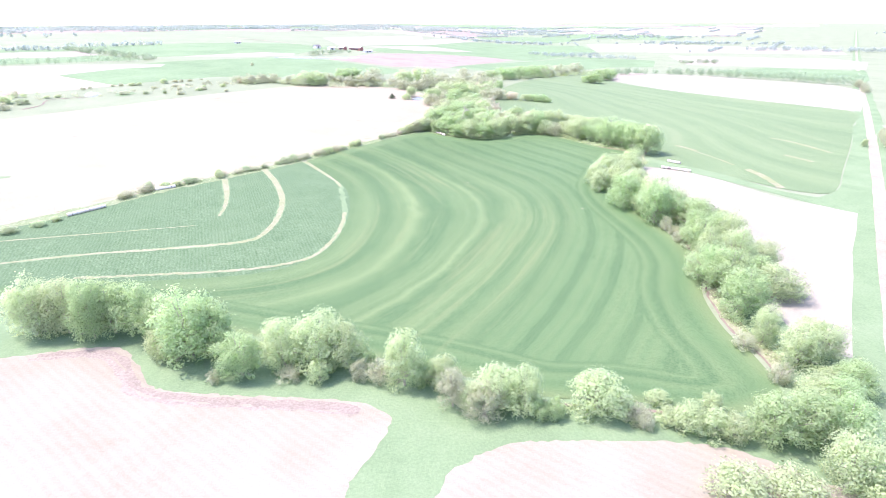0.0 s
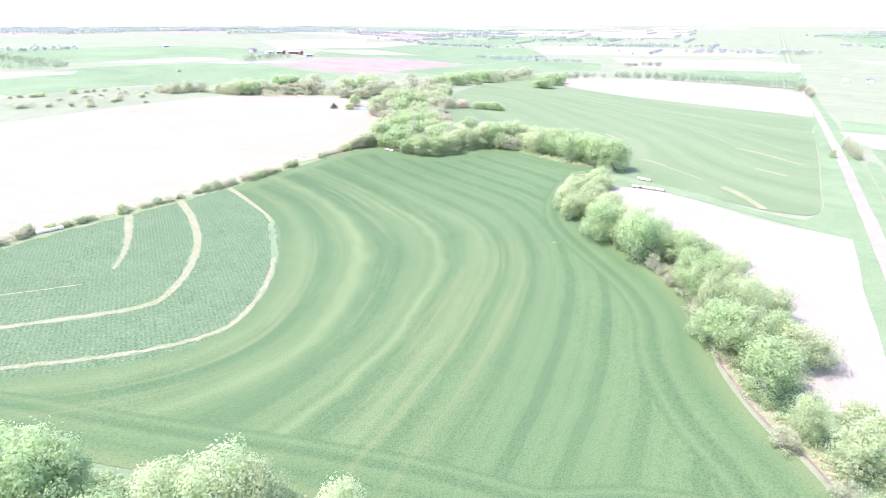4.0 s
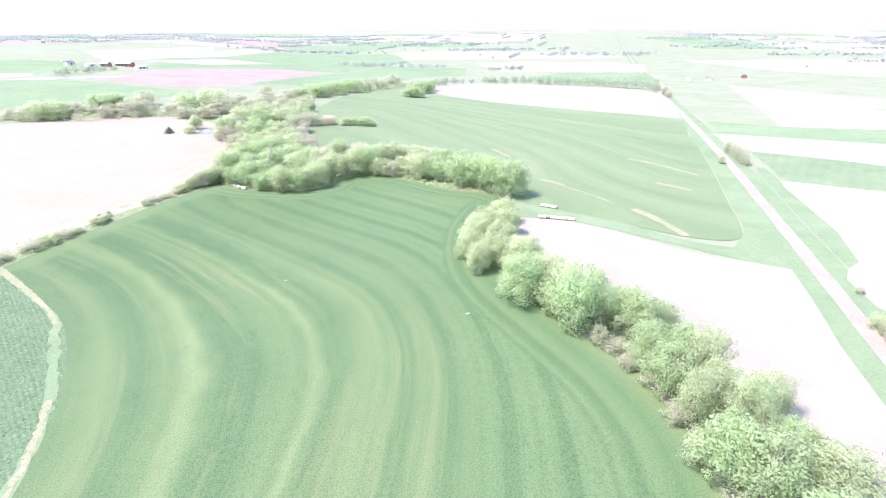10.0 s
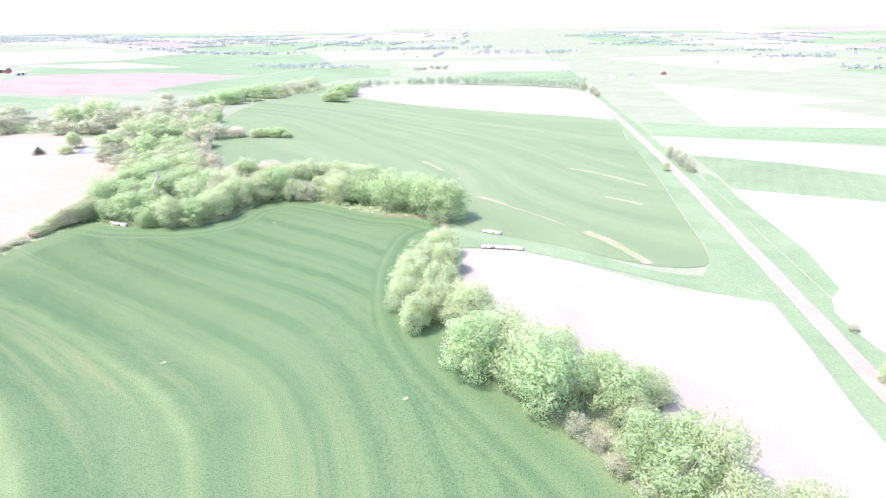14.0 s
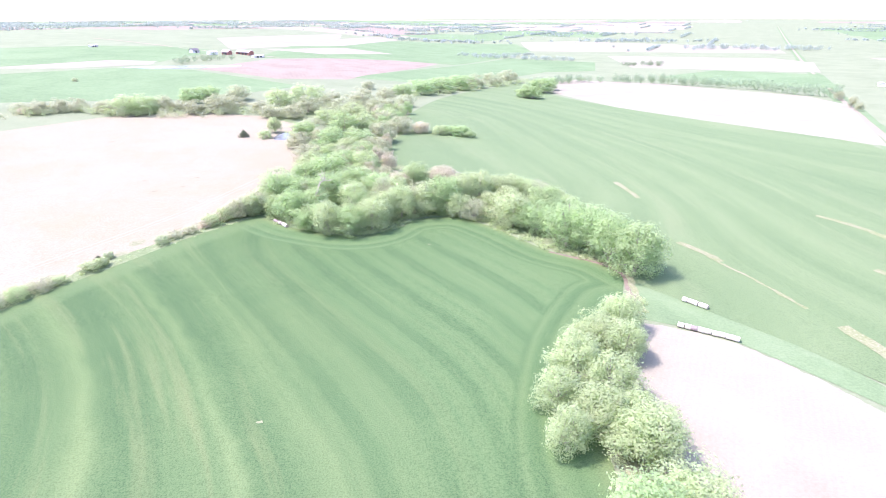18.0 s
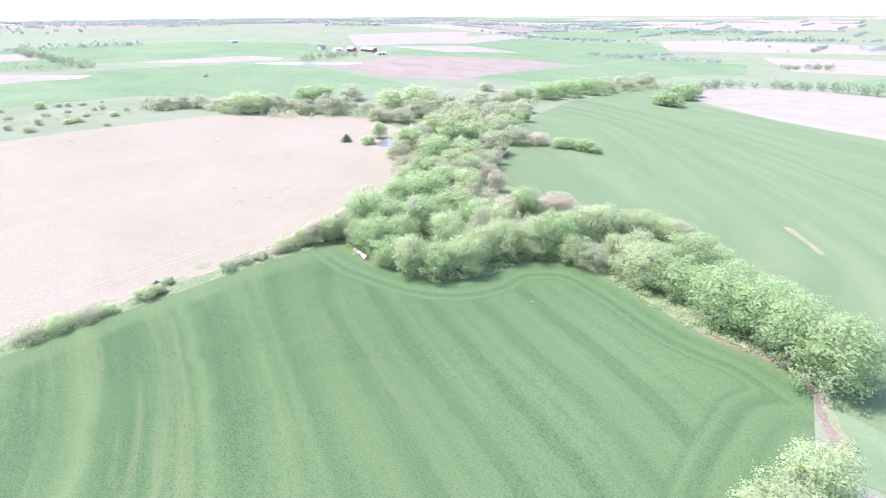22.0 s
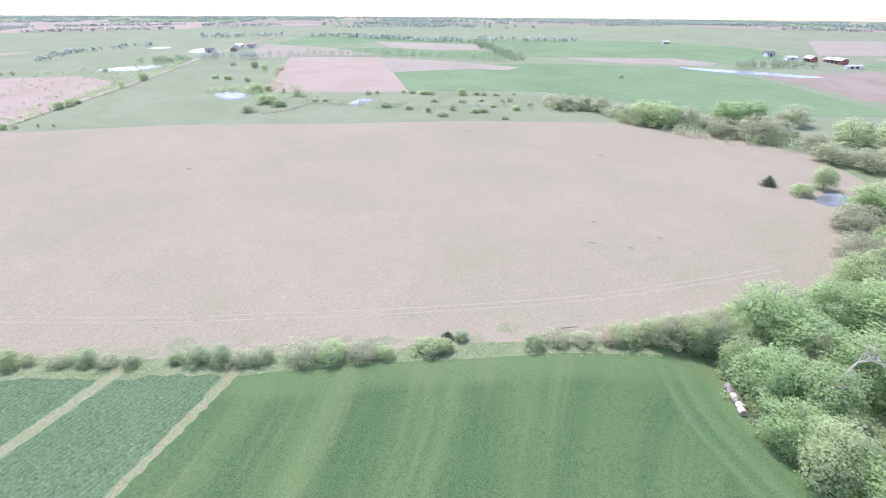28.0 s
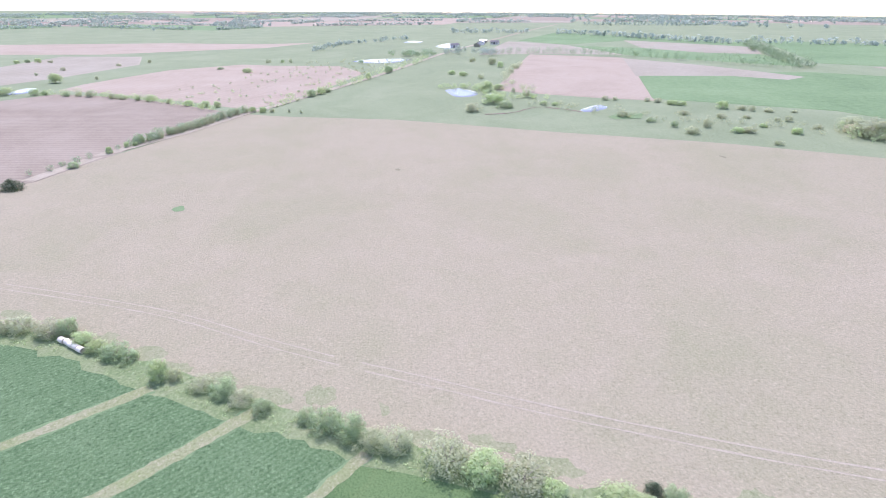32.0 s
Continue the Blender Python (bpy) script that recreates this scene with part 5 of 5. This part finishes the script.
treeline("creek_scrub", along(CREEK_FAR, 2.2, 4.5, 6, 9), LEAF_PALE, "scrub along the creek beyond the wheat", 133, 60, 0.34)

treeline("track_hedge", along([(-262, 186), (-285, 204), (-322, 230)], 1.6, 4.2, 4.0, 1.8), LEAF_MID, "ragged hedge of bushes along the farm track", 141)
treeline("track_hedge", along([(-226, 160), (-262, 186)], 6, 2.6, 3.0, 1.5), LEAF_MID, "ragged hedge of bushes along the farm track", 142)
treeline("track_hedge", along([(-331, 214), (-361, 186), (-392, 151), (-409, 116)], 4, 4.2, 4.6, 2), LEAF_PALE, "row of bushes behind the ploughed field", 143)
treeline("track_hedge", along([(-335, 246), (-380, 285), (-425, 325), (-474, 362), (-520, 395)], 7, 4.5, 5, 4), LEAF_PALE, "loose row of trees along the far track", 144)
treeline("pond_bushes", along([(-352, 352), (-346, 370), (-325, 374), (-310, 372), (-300, 380), (-292, 396)], 2.5, 3.6, 4.2, 3.5), LEAF_PALE, "pale green bushes round the farm pond", 145)
treeline("pond_bushes", along([(-312, 402), (-335, 392), (-380, 412), (-430, 445)], 7, 4.5, 5, 3), LEAF_GREY, "bushes along the edge of the red field", 146)
treeline("creek_scrub", along([(-280, 385), (-262, 398), (-245, 412), (-222, 428), (-200, 452), (-176, 478)], 3.2, 3.0, 4.0, 7), LEAF_GREY, "thin scrub along the stream in the rangeland", 147, 60, 0.32)

rnd = random.Random(31)
scrub = []
for k in range(170):
    a, b = rnd.random(), rnd.random() ** 1.6
    x, y = -330 - 190 * a - b * 60, 250 + 135 * a - b * 75
    scrub.append((x, y, rnd.uniform(1.2, 2.6), rnd.uniform(1.6, 3.2)))
treeline("scrub_bushes", scrub, LEAF_GREY, "young bushes scattered over the scrubby red field", 116, 14, 0.9)


def fringe(line, left, right, gap, h, w):
    out = []
    for x, y in fine_line(line, gap):
        out.append((x + rnd.uniform(-left, right), y + rnd.uniform(-1.5, 1.5), h * rnd.uniform(0.4, 1.3), w * rnd.uniform(0.5, 1.4)))
    return out


treeline("brush_tufts", fringe(HEDGE, 5, 1, 0.5, 0.5, 0.9), LEAF_PALE, "rough grass tufts and brush along the hedge", 117, 14, 0.6)
treeline("brush_tufts", fringe(smooth([(x + 4, y) for x, y in WHEAT_EAST]), 2, 3, 0.4, 1.5, 2.0), LEAF_PALE, "weeds and low brush under the creek trees", 118, 24, 0.5)
treeline("brush_tufts", fringe(smooth([(x, y - 4) for x, y in WHEAT_SOUTH]), 3, 3, 0.35, 1.3, 2.0), LEAF_PALE, "weeds and low brush along the near creek", 119, 24, 0.5)
treeline("brush_tufts", fringe(smooth([(x + 1, y + 2) for x, y in WHEAT_NORTH]), 3, 3, 0.4, 1.2, 2.0), LEAF_PALE, "brush at the edge of the wood", 122, 26, 0.5)

# ---- the patchwork of fields out to the horizon ----
rnd = random.Random(5)
edges, woods, laid = [], [], list(OUTLINES)
crops = [(STUBBLE, "far pale stubble field"), (FARGREEN, "far green crop field"), (REDSOIL, "far reddish bare field"), (FARGREEN, "far green crop field"), (SOIL, "far pale bare field"), (PLOUGH, "far brown ploughed field")]
u = -5200.0
while u < 5600:
    du = rnd.uniform(260, 480)
    v = -5200.0
    while v < 4600:
        dv = rnd.uniform(180, 420)
        corners = [grid(u + a, v + b) for a, b in ((6, 6), (du - 6, 6), (du - 6, dv - 6), (6, dv - 6))]
        cx, cy = sum(p[0] for p in corners) / 4, sum(p[1] for p in corners) / 4
        r, near = math.hypot(cx, cy - 200), min(math.hypot(px - 0, py - 250) for px, py in corners)
        far_enough = near > (1150 if cx < 300 else 900) or (cx > 350 and cy < 700 and near > 430 + 0.35 * cy)
        if far_enough and r < 4400 and cy > -900 and max(math.hypot(px, py - 200) for px, py in corners) < 4850 and abs((cx - 123) * 0.818 - (cy - 136) * 0.575) > max(du, dv) * 0.62:
            spots = [grid(u + du * (a + 0.2) / 6.4, v + dv * (b + 0.2) / 6.4) for a in range(7) for b in range(7)]
            taken = any(inside(*p, o) for o in laid for p in spots)
            if rnd.random() < 0.8 and not taken:
                mat, label = rnd.choice(crops)
                drape("field", corners, mat, label, "field", 0.3 + r / 6000, 160)
            for a, b in ((0, 1), (1, 2)):
                if rnd.random() < 0.8 and r < 3500:
                    f0, f1 = sorted((rnd.random(), rnd.random()))
                    pa, pb = Vector(corners[a]), Vector(corners[b])
                    edges += [(x, y, rnd.uniform(5, 9), rnd.uniform(6, 11)) for x, y in fine_line([tuple(pa.lerp(pb, f0 * 0.6)), tuple(pa.lerp(pb, 0.4 + f1 * 0.6))], 8)]
            if rnd.random() < 0.28 and r < 3500:
                woods += [(cx + rnd.gauss(0, du * 0.3), cy + rnd.gauss(0, 35), rnd.uniform(5, 8), rnd.uniform(8, 12)) for _ in range(70)]
            woods += [(cx + rnd.uniform(-0.5, 0.5) * du, cy + rnd.uniform(-0.5, 0.5) * dv, rnd.uniform(3, 7), rnd.uniform(5, 9)) for _ in range(3)]
        v += dv
    u += du
treeline("far_tree_lines", edges, LEAF_FAR_HAZE, "far hedgerow trees along the field edges out to the horizon", 120, 12, 1.2)
treeline("far_woods", woods, LEAF_FAR_HAZE, "scattered far trees and woods out to the horizon", 121, 12, 1.2)

# ---- water, creek, tracks ----
for line, label in ((POND_A, "small stock pond at the pasture's edge"), (POND_B, "bright farm pond in the rangeland"), (POND_C, "far shallow pond beside the track"), (POND_D, "far pond near the hamlet"), (POND_E, "far pond beside the ploughed field"), (POND_F, "long shining pond below the farm"), (POND_G, "narrow pool in the creek bed"), (POND_H, "far glinting pond")):
    drape("pond", smooth(line + line[:1])[:-1], WATER, label, "pond", 0.35, 30, 0, "structure")
ribbon("creek_bed", fine_line(smooth(CREEK), 1.5), 1.2, MUD, "bare muddy creek bed below the trees", "creek", 0.34, 0.3)
ribbon("creek_bank", fine_line(smooth([(x + 1.6, y + 1.2) for x, y in CREEK]), 1.5), 1.8, STRAW, "crumbling pale earth bank of the creek", "creek bank", 0.30, 0.5)
ribbon("creek_bed", fine_line(smooth([(x + 1.2, y) for x, y in WHEAT_EAST[:6]]), 1.5), 0.6, MUD, "narrow eroded creek cut beside the wheat", "creek", 0.30, 0.25)
ribbon("creek_bed", fine_line(smooth([(14, 77), (24, 75.5), (33, 74.5), (40, 73)]), 1.5), 0.8, MUD, "narrow eroded creek cut beside the wheat", "creek", 0.30, 0.25)
ribbon("creek_bank", fine_line(smooth([(x + 3.0, y) for x, y in WHEAT_EAST]), 2), 3.0, STRAW, "pale dry grass bank under the trees", "creek bank", 0.2, 0.7)
drape("creek_margin", smooth([(-150, 100), (-150, -50), (60, -50), (110, 40), (95, 60), (84, 90), (76, 120), (66, 118), (64, 88), (48, 76), (18, 80), (-16, 93), (-44, 101), (-77, 111), (-105, 116), (-130, 116)]), GRASS, "lush green grass along the creek and draw", "grass", 0.08, 12)
drape("wood_floor", smooth([(96, 262), (80, 283), (70, 299), (58, 311), (40, 310), (31, 301), (8, 305), (-12, 320), (-6, 350), (-4, 400), (-20, 470), (-40, 495), (10, 520), (50, 500), (44, 440), (34, 400), (36, 385), (60, 362), (88, 340), (104, 310), (112, 285), (104, 268)]), VERGE, "rough brush and litter under the wood", "undergrowth", 0.06, 15)
drape("grass_margin", smooth([(90, 239), (95, 252), (104, 258), (120, 222), (130, 197), (147, 184), (156, 190), (150, 176), (142, 170), (130, 185), (118, 208), (104, 231)]), GRASS, "mown grass margin beside the bare field", "grass", 0.16, 10)
drape("hedge_bank", [(x - 3.2, y + 2.6) for x, y in HEDGE] + [(x + 1.2, y - 1.2) for x, y in HEDGE[::-1]], VERGE, "tussocky grass bank under the hedge", "grass", 0.24, 6, 0.8)
drape("grass_margin", smooth([(132, 186), (143, 192), (154, 201), (169, 221), (211, 276), (250, 330), (258, 322), (214, 258), (166, 190), (148, 170), (141, 172)]), GRASS, "grassy margin between the wheat and the road", "grass", 0.13, 10)
drape("grass_margin", smooth([(133, 138), (139, 150), (150, 162), (162, 168), (183, 192), (206, 230), (220, 252), (212, 248), (168, 186), (150, 160)]), GRASS, "grassy margin between the road and the bare field", "grass", 0.13, 10)
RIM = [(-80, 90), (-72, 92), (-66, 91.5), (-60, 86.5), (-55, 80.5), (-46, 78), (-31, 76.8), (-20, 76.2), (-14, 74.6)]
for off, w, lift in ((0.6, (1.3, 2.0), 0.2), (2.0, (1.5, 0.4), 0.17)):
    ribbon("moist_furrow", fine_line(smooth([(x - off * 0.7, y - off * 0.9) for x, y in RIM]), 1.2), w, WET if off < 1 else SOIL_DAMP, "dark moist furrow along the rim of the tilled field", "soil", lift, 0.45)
patch = random.Random(8)
for x, y in fine_line(HEDGE[:10], 9):
    px_, py_ = x - patch.uniform(3, 8), y + patch.uniform(2, 6)
    rx, ry = patch.uniform(2.0, 5.5), patch.uniform(1.2, 2.6)
    ring = [(px_ + rx * math.cos(a) * 0.58 - ry * math.sin(a) * 0.8, py_ + rx * math.cos(a) * 0.8 + ry * math.sin(a) * 0.58) for a in (math.pi * k / 9 + patch.uniform(-0.12, 0.12) for k in range(18))]
    drape("rough_patch", ring, TUSSOCK, "ragged green grass patch at the pasture's edge", "grass", 0.15 + 0.01 * patch.random(), 2.5, 0.55)
for off in (0.0, 2.0):
    ribbon("wheel_track", fine_line(smooth([(x - off * 0.8, y + off * 0.6) for x, y in WHEELS[:6] + WHEELS28[3:]]), 3), 0.34, TRACK_EARTH, "worn wheel track in the dry grass", "wheel track", 0.18, 0.08)
ribbon("farm_track", fine_line(TRACK[:9], 12), 5.2, TRACK_EARTH, "pale earth farm track beside the pasture", "track", 0.5, 0.3)
ribbon("farm_track", fine_line(TRACK[8:], 25), 7.0, GRAVEL, "far pale gravel road", "road", 0.4, 0.3)
for i, (x, y) in enumerate(HOLLOWS):
    k = 0.65 if i < 4 else 1.1
    drape("weedy_hollow", [(x + k * 1.6 * math.cos(a) * random.uniform(0.6, 1.2), y + k * 0.9 * math.sin(a) * random.uniform(0.6, 1.2)) for a in np.linspace(0, 6, 14)], WEEDS, "small dark weedy hollow in the pasture", "weeds", 0.2, 2)
x, y = GREEN_SPOT[0]
drape("green_patch", [(x + 2.8 * math.cos(a) * random.uniform(0.7, 1.1), y + 2.0 * math.sin(a) * random.uniform(0.7, 1.1)) for a in np.linspace(0, 6, 16)], GRASS, "fresh green patch in the dry pasture", "grass", 0.2, 3)


# ---- hay bales ----
def bale_mesh():
    bm = bmesh.new()
    prof = [(-0.64, 0.66), (-0.66, 0.70), (-0.62, 0.745), (-0.2, 0.76), (0.2, 0.755), (0.62, 0.745), (0.66, 0.70), (0.64, 0.66)]
    rows = []
    for x, r in prof:
        rows.append([bm.verts.new((x, r * math.cos(a) * 1.03, max(r * math.sin(a) * 0.97 + 0.70, 0.0))) for a in (2 * math.pi * k / 22 for k in range(22))])
    for p, q in zip(rows, rows[1:]):
        for k in range(22):
            bm.faces.new((p[k], q[k], q[(k + 1) % 22], p[(k + 1) % 22]))
    for f in bm.faces:
        f.smooth = True
    body = bpy.data.meshes.new("net_wrap")
    bm.to_mesh(body)
    bm.free()
    bm = bmesh.new()
    mid = bm.verts.new((0.60, 0, 0.70))
    inner = [bm.verts.new((0.63, 0.40 * math.cos(a), 0.40 * math.sin(a) + 0.70)) for a in (2 * math.pi * k / 22 for k in range(22))]
    rim = [bm.verts.new((0.645, 0.68 * math.cos(a), max(0.66 * math.sin(a) + 0.70, 0.02))) for a in (2 * math.pi * k / 22 for k in range(22))]
    for k in range(22):
        bm.faces.new((mid, inner[k], inner[(k + 1) % 22]))
        bm.faces.new((inner[k], rim[k], rim[(k + 1) % 22], inner[(k + 1) % 22]))
    end = bpy.data.meshes.new("end_face")
    bm.to_mesh(end)
    bm.free()
    end.materials.append(HAY_END)
    return body, end


BALE_BODY, BALE_END = bale_mesh()
BALE_OLD = BALE_BODY.copy()
BALE_BODY.materials.append(HAY)
BALE_OLD.materials.append(HAY_OLD)


def bale_row(ax, ay, bx, by, count, group, old=()):
    turn = math.atan2(by - ay, bx - ax)
    for k in range(count):
        f = (k + 0.5) / count
        x, y = ax + (bx - ax) * f + random.uniform(-0.12, 0.12), ay + (by - ay) * f + random.uniform(-0.12, 0.12)
        weathered = k in old
        root = new("hay_bale")
        root.matrix_world = pose(x, y, hz(x, y) + 0.05, 0, 0, math.degrees(turn) + random.uniform(-4, 4)) @ Matrix.Diagonal((math.hypot(bx - ax, by - ay) / count / 1.34, 0.78, 0.78, 1))
        new("net_wrap", BALE_OLD if weathered else BALE_BODY).parent = root
        for flip in (0, 180):
            e = new("end_face", BALE_END)
            e.parent = root
            e.matrix_basis = pose(0, 0, 0, 0, 0, flip)
        tagged(root, ("grey weathered round hay bale" if weathered else "pale net-wrapped round hay bale") + " in a row on the ground", "hay bale", group)


bale_row(-111, 199.5, -105.5, 204.5, 5, "bales beside the hedge")
bale_row(-125.5, 169.5, -118.5, 179.5, 9, "long bale row beside the hedge")
bale_row(-3.4, 311.4, 1.4, 306.2, 6, "bales beside the wood", (0, 1, 3))
bale_row(97.4, 234.6, 107.2, 226.9, 9, "long bale row beside the bare field", (2,))
bale_row(104.5, 245.2, 108.1, 240.4, 5, "short bale row in the grass margin")


# ---- dead tree and farm buildings ----
dead = new("dead_tree")
dead.matrix_world = Matrix.LocRotScale((10, 314, hz(10, 314)), None, (1.35, 1.35, 1.4))
rnd = random.Random(9)
bm = bmesh.new()
limb(bm, (0, 0, -0.5), (0.3, 0.2, 5.5), 0.32, 0.22, 8)
limb(bm, (0.3, 0.2, 5.4), (1.4, 1.6, 8.2), 0.22, 0.14, 7)
limb(bm, (1.4, 1.6, 8.2), (3.0, 2.4, 9.4), 0.14, 0.09, 6)
part("trunk", bm, DEADWOOD, dead)
for k in range(16):
    bm = bmesh.new()
    s = Vector((1.4, 1.6, 8.2)).lerp(Vector((3.0, 2.4, 9.4)), rnd.random()) if k > 3 else Vector((0.3, 0.2, 5.4))
    m = s + Vector((rnd.uniform(-1.2, 2.2), rnd.uniform(-1.6, 1.8), rnd.uniform(0.2, 1.5)))
    e = m + Vector((rnd.uniform(-0.8, 1.6), rnd.uniform(-1.2, 1.2), rnd.uniform(-0.2, 1.3)))
    limb(bm, s, m, 0.07, 0.045, 5)
    limb(bm, m, e, 0.045, 0.015, 4)
    limb(bm, m, m + Vector((rnd.uniform(-1, 1), rnd.uniform(-1, 1), rnd.uniform(0, 0.9))), 0.03, 0.01, 4)
    part("branch", bm, DEADWOOD, dead)
tagged(dead, "bleached dead tree with bare broken limbs above the wood", "tree")


def box(bm, x0, x1, y0, y1, z0, z1):
    v = [bm.verts.new((x, y, z)) for z in (z0, z1) for x, y in ((x0, y0), (x1, y0), (x1, y1), (x0, y1))]
    for f in ((0, 3, 2, 1), (4, 5, 6, 7), (0, 1, 5, 4), (1, 2, 6, 5), (2, 3, 7, 6), (3, 0, 4, 7)):
        bm.faces.new([v[i] for i in f])


def building(name, x, y, turn, length, depth, eave, ridge, wall_mat, roof_mat, label, doors=1, windows=2, group=""):
    """A gabled building: wall shell, overhanging roof of real thickness, doors and windows with depth."""
    root = new(name)
    root.matrix_world = pose(x, y, hz(x, y) + 0.1, 0, 0, turn)
    a, b = length / 2, depth / 2
    bm = bmesh.new()
    ends = []
    for sx in (-a, a):
        ends.append([bm.verts.new(p) for p in ((sx, -b, -1), (sx, b, -1), (sx, b, eave), (sx, 0, ridge), (sx, -b, eave))])
    bm.faces.new(ends[0][::-1])
    bm.faces.new(ends[1])
    for i in (0, 1, 4):
        j = (i + 1) % 5
        bm.faces.new((ends[0][i], ends[0][j], ends[1][j], ends[1][i]))
    part("wall", bm, wall_mat, root)
    for s in (-1, 1):
        bm = bmesh.new()
        o, slope = 0.5, (ridge - eave) / b
        prof = [(0, ridge + 0.25), (s * (b + o), eave - slope * o + 0.25), (s * (b + o), eave - slope * o + 0.05), (0, ridge + 0.05)]
        q = [[bm.verts.new((sx, py, pz)) for py, pz in prof] for sx in (-a - o, a + o)]
        for i in range(4):
            bm.faces.new((q[0][i], q[0][(i + 1) % 4], q[1][(i + 1) % 4], q[1][i]))
        bm.faces.new(q[0])
        bm.faces.new(q[1][::-1])
        bmesh.ops.recalc_face_normals(bm, faces=bm.faces)
        part("roof", bm, roof_mat, root)
    for k in range(doors):
        bm = bmesh.new()
        dx = -a + length * (k + 1) / (doors + 1)
        box(bm, dx - min(1.6, length * 0.1), dx + min(1.6, length * 0.1), -b - 0.08, -b + 0.1, 0, min(eave * 0.85, 3.2))
        part("door", bm, DARK, root, "dark doorway")
    for k in range(windows):
        bm = bmesh.new()
        dx = -a + length * (k + 0.5) / windows
        box(bm, dx - 0.5, dx + 0.5, -b - 0.07, -b + 0.1, eave * 0.45, eave * 0.8)
        part("window", bm, DARK, root)
    return tagged(root, label, "house" if name == "house" else "barn" if name == "barn" else "shed", group)


GRID_TURN = 55.6
building("barn", BARN[0][0], BARN[0][1], GRID_TURN - 90, 10, 7, 3.4, 5.6, BARN_RED, TIN, "red wooden barn with a pale metal roof", 2, 3, "farmstead")
building("barn", BARN[1][0] + 3, BARN[1][1], GRID_TURN - 90, 22, 8, 3.2, 5.2, BARN_RED, TIN, "long red barn with a pale metal roof", 3, 6, "farmstead")
building("shed", BARN[0][0] - 16, BARN[0][1] - 6, GRID_TURN, 11, 6, 2.8, 4.0, SIDING, TIN, "white metal farm shed", 1, 2, "farmstead")
building("shed", BARN[1][0] + 24, BARN[1][1] - 28, GRID_TURN, 16, 5, 2.2, 3.0, SIDING, TIN, "low white livestock shed", 2, 0, "farmstead")
building("house", BARN[0][0] - 40, BARN[0][1] + 6, GRID_TURN, 9, 7, 3.0, 5.0, SIDING, SHINGLE, "white farmhouse among trees", 1, 4, "farmstead")
building("house", FARM2[0][0], FARM2[0][1], GRID_TURN, 10, 7, 2.8, 4.6, SIDING, SHINGLE, "white house with a dark roof beside the road", 1, 4)
building("shed", FARM2[0][0] - 18, FARM2[0][1] + 16, GRID_TURN, 9, 6, 2.6, 3.8, SIDING, TIN, "white metal shed beside the house", 1, 1)
building("barn", FARM2[1][0], FARM2[1][1], GRID_TURN, 8, 6, 3.0, 5.2, BARN_RED, SHINGLE, "small red barn in a paddock", 1, 2)
building("house", HOUSE_N[0][0], HOUSE_N[0][1], GRID_TURN, 9, 5, 2.2, 3.4, SIDING, TIN, "long white farm building in the crops", 2, 4)
rnd = random.Random(12)
for k in range(7):
    building("house", VILLAGE[0][0] + rnd.uniform(-22, 30), VILLAGE[0][1] + rnd.uniform(-34, 34), GRID_TURN + rnd.choice((0, 90)), rnd.uniform(7, 9), 6, 2.5, 4.0, rnd.choice((SIDING, STUBBLE)), rnd.choice((SHINGLE, TIN)), "small house with a dark roof among trees", 1, 3, "hamlet by the track")

# ---- small marks in the country beyond ----
ribbon("wet_vein", fine_line(smooth([(-408, 511), (-365, 480), (-338, 476), (-314, 462), (-301, 442), (-284, 427)]), 5), 4.0, PLOUGH, "dark damp vein through the red field", "soil", 0.5, 1.5)
drape("green_patch", [(-239, 404), (-244, 415), (-238, 424), (-230, 417), (-233, 404)], GRASS, "dark green ring of lush grass in the rangeland", "grass", 0.3, 5)
ribbon("stream", fine_line(smooth([(-268, 350), (-266, 364), (-273, 382), (-265, 391), (-254, 398)]), 3), 1.2, MUD, "thin stream bed through the rangeland", "stream", 0.3, 0.5)
ribbon("farm_road", fine_line(smooth([(-414, 1104), (-235, 941), (-167, 895), (-90, 865)]), 12), 5.0, GRAVEL, "far pale gravel farm road", "road", 0.6, 0.5)
ribbon("ditch", fine_line(smooth([(-224, 589), (-185, 570), (-158, 552), (-145, 550)]), 4), 2.2, STRAW, "pale grassed ditch in the green field", "ditch", 0.5, 0.8)
ribbon("ditch", fine_line(smooth([(154, 479), (121, 449), (85, 436), (69, 440)]), 3), 1.6, GRASS, "grassed ditch curving into the wheat", "ditch", 0.42, 0.6)
spot = random.Random(21)
for x, y, size in ((49.4, 180.7, 0.7), (10.4, 214.2, 0.6), (46.3, 287.8, 0.55), (39.1, 303.8, 0.8)):
    ring = [(x + size * math.cos(a) * spot.uniform(0.5, 1.3), y + size * 0.7 * math.sin(a) * spot.uniform(0.5, 1.3)) for a in np.linspace(0, 5.9, 14)]
    drape("bare_spot", ring, STRAW, "small bare spot where the wheat failed", "bare spot", 0.42, 2)
ribbon("rut", fine_line(smooth([(-35.8, 297.6), (-35.2, 299.1), (-34.7, 303.3), (-33.6, 306), (-32.2, 308.3)]), 0.8), 0.2, WEEDS, "dark muddy rut in the grass beside the hedge", "rut", 0.34, 0.15)
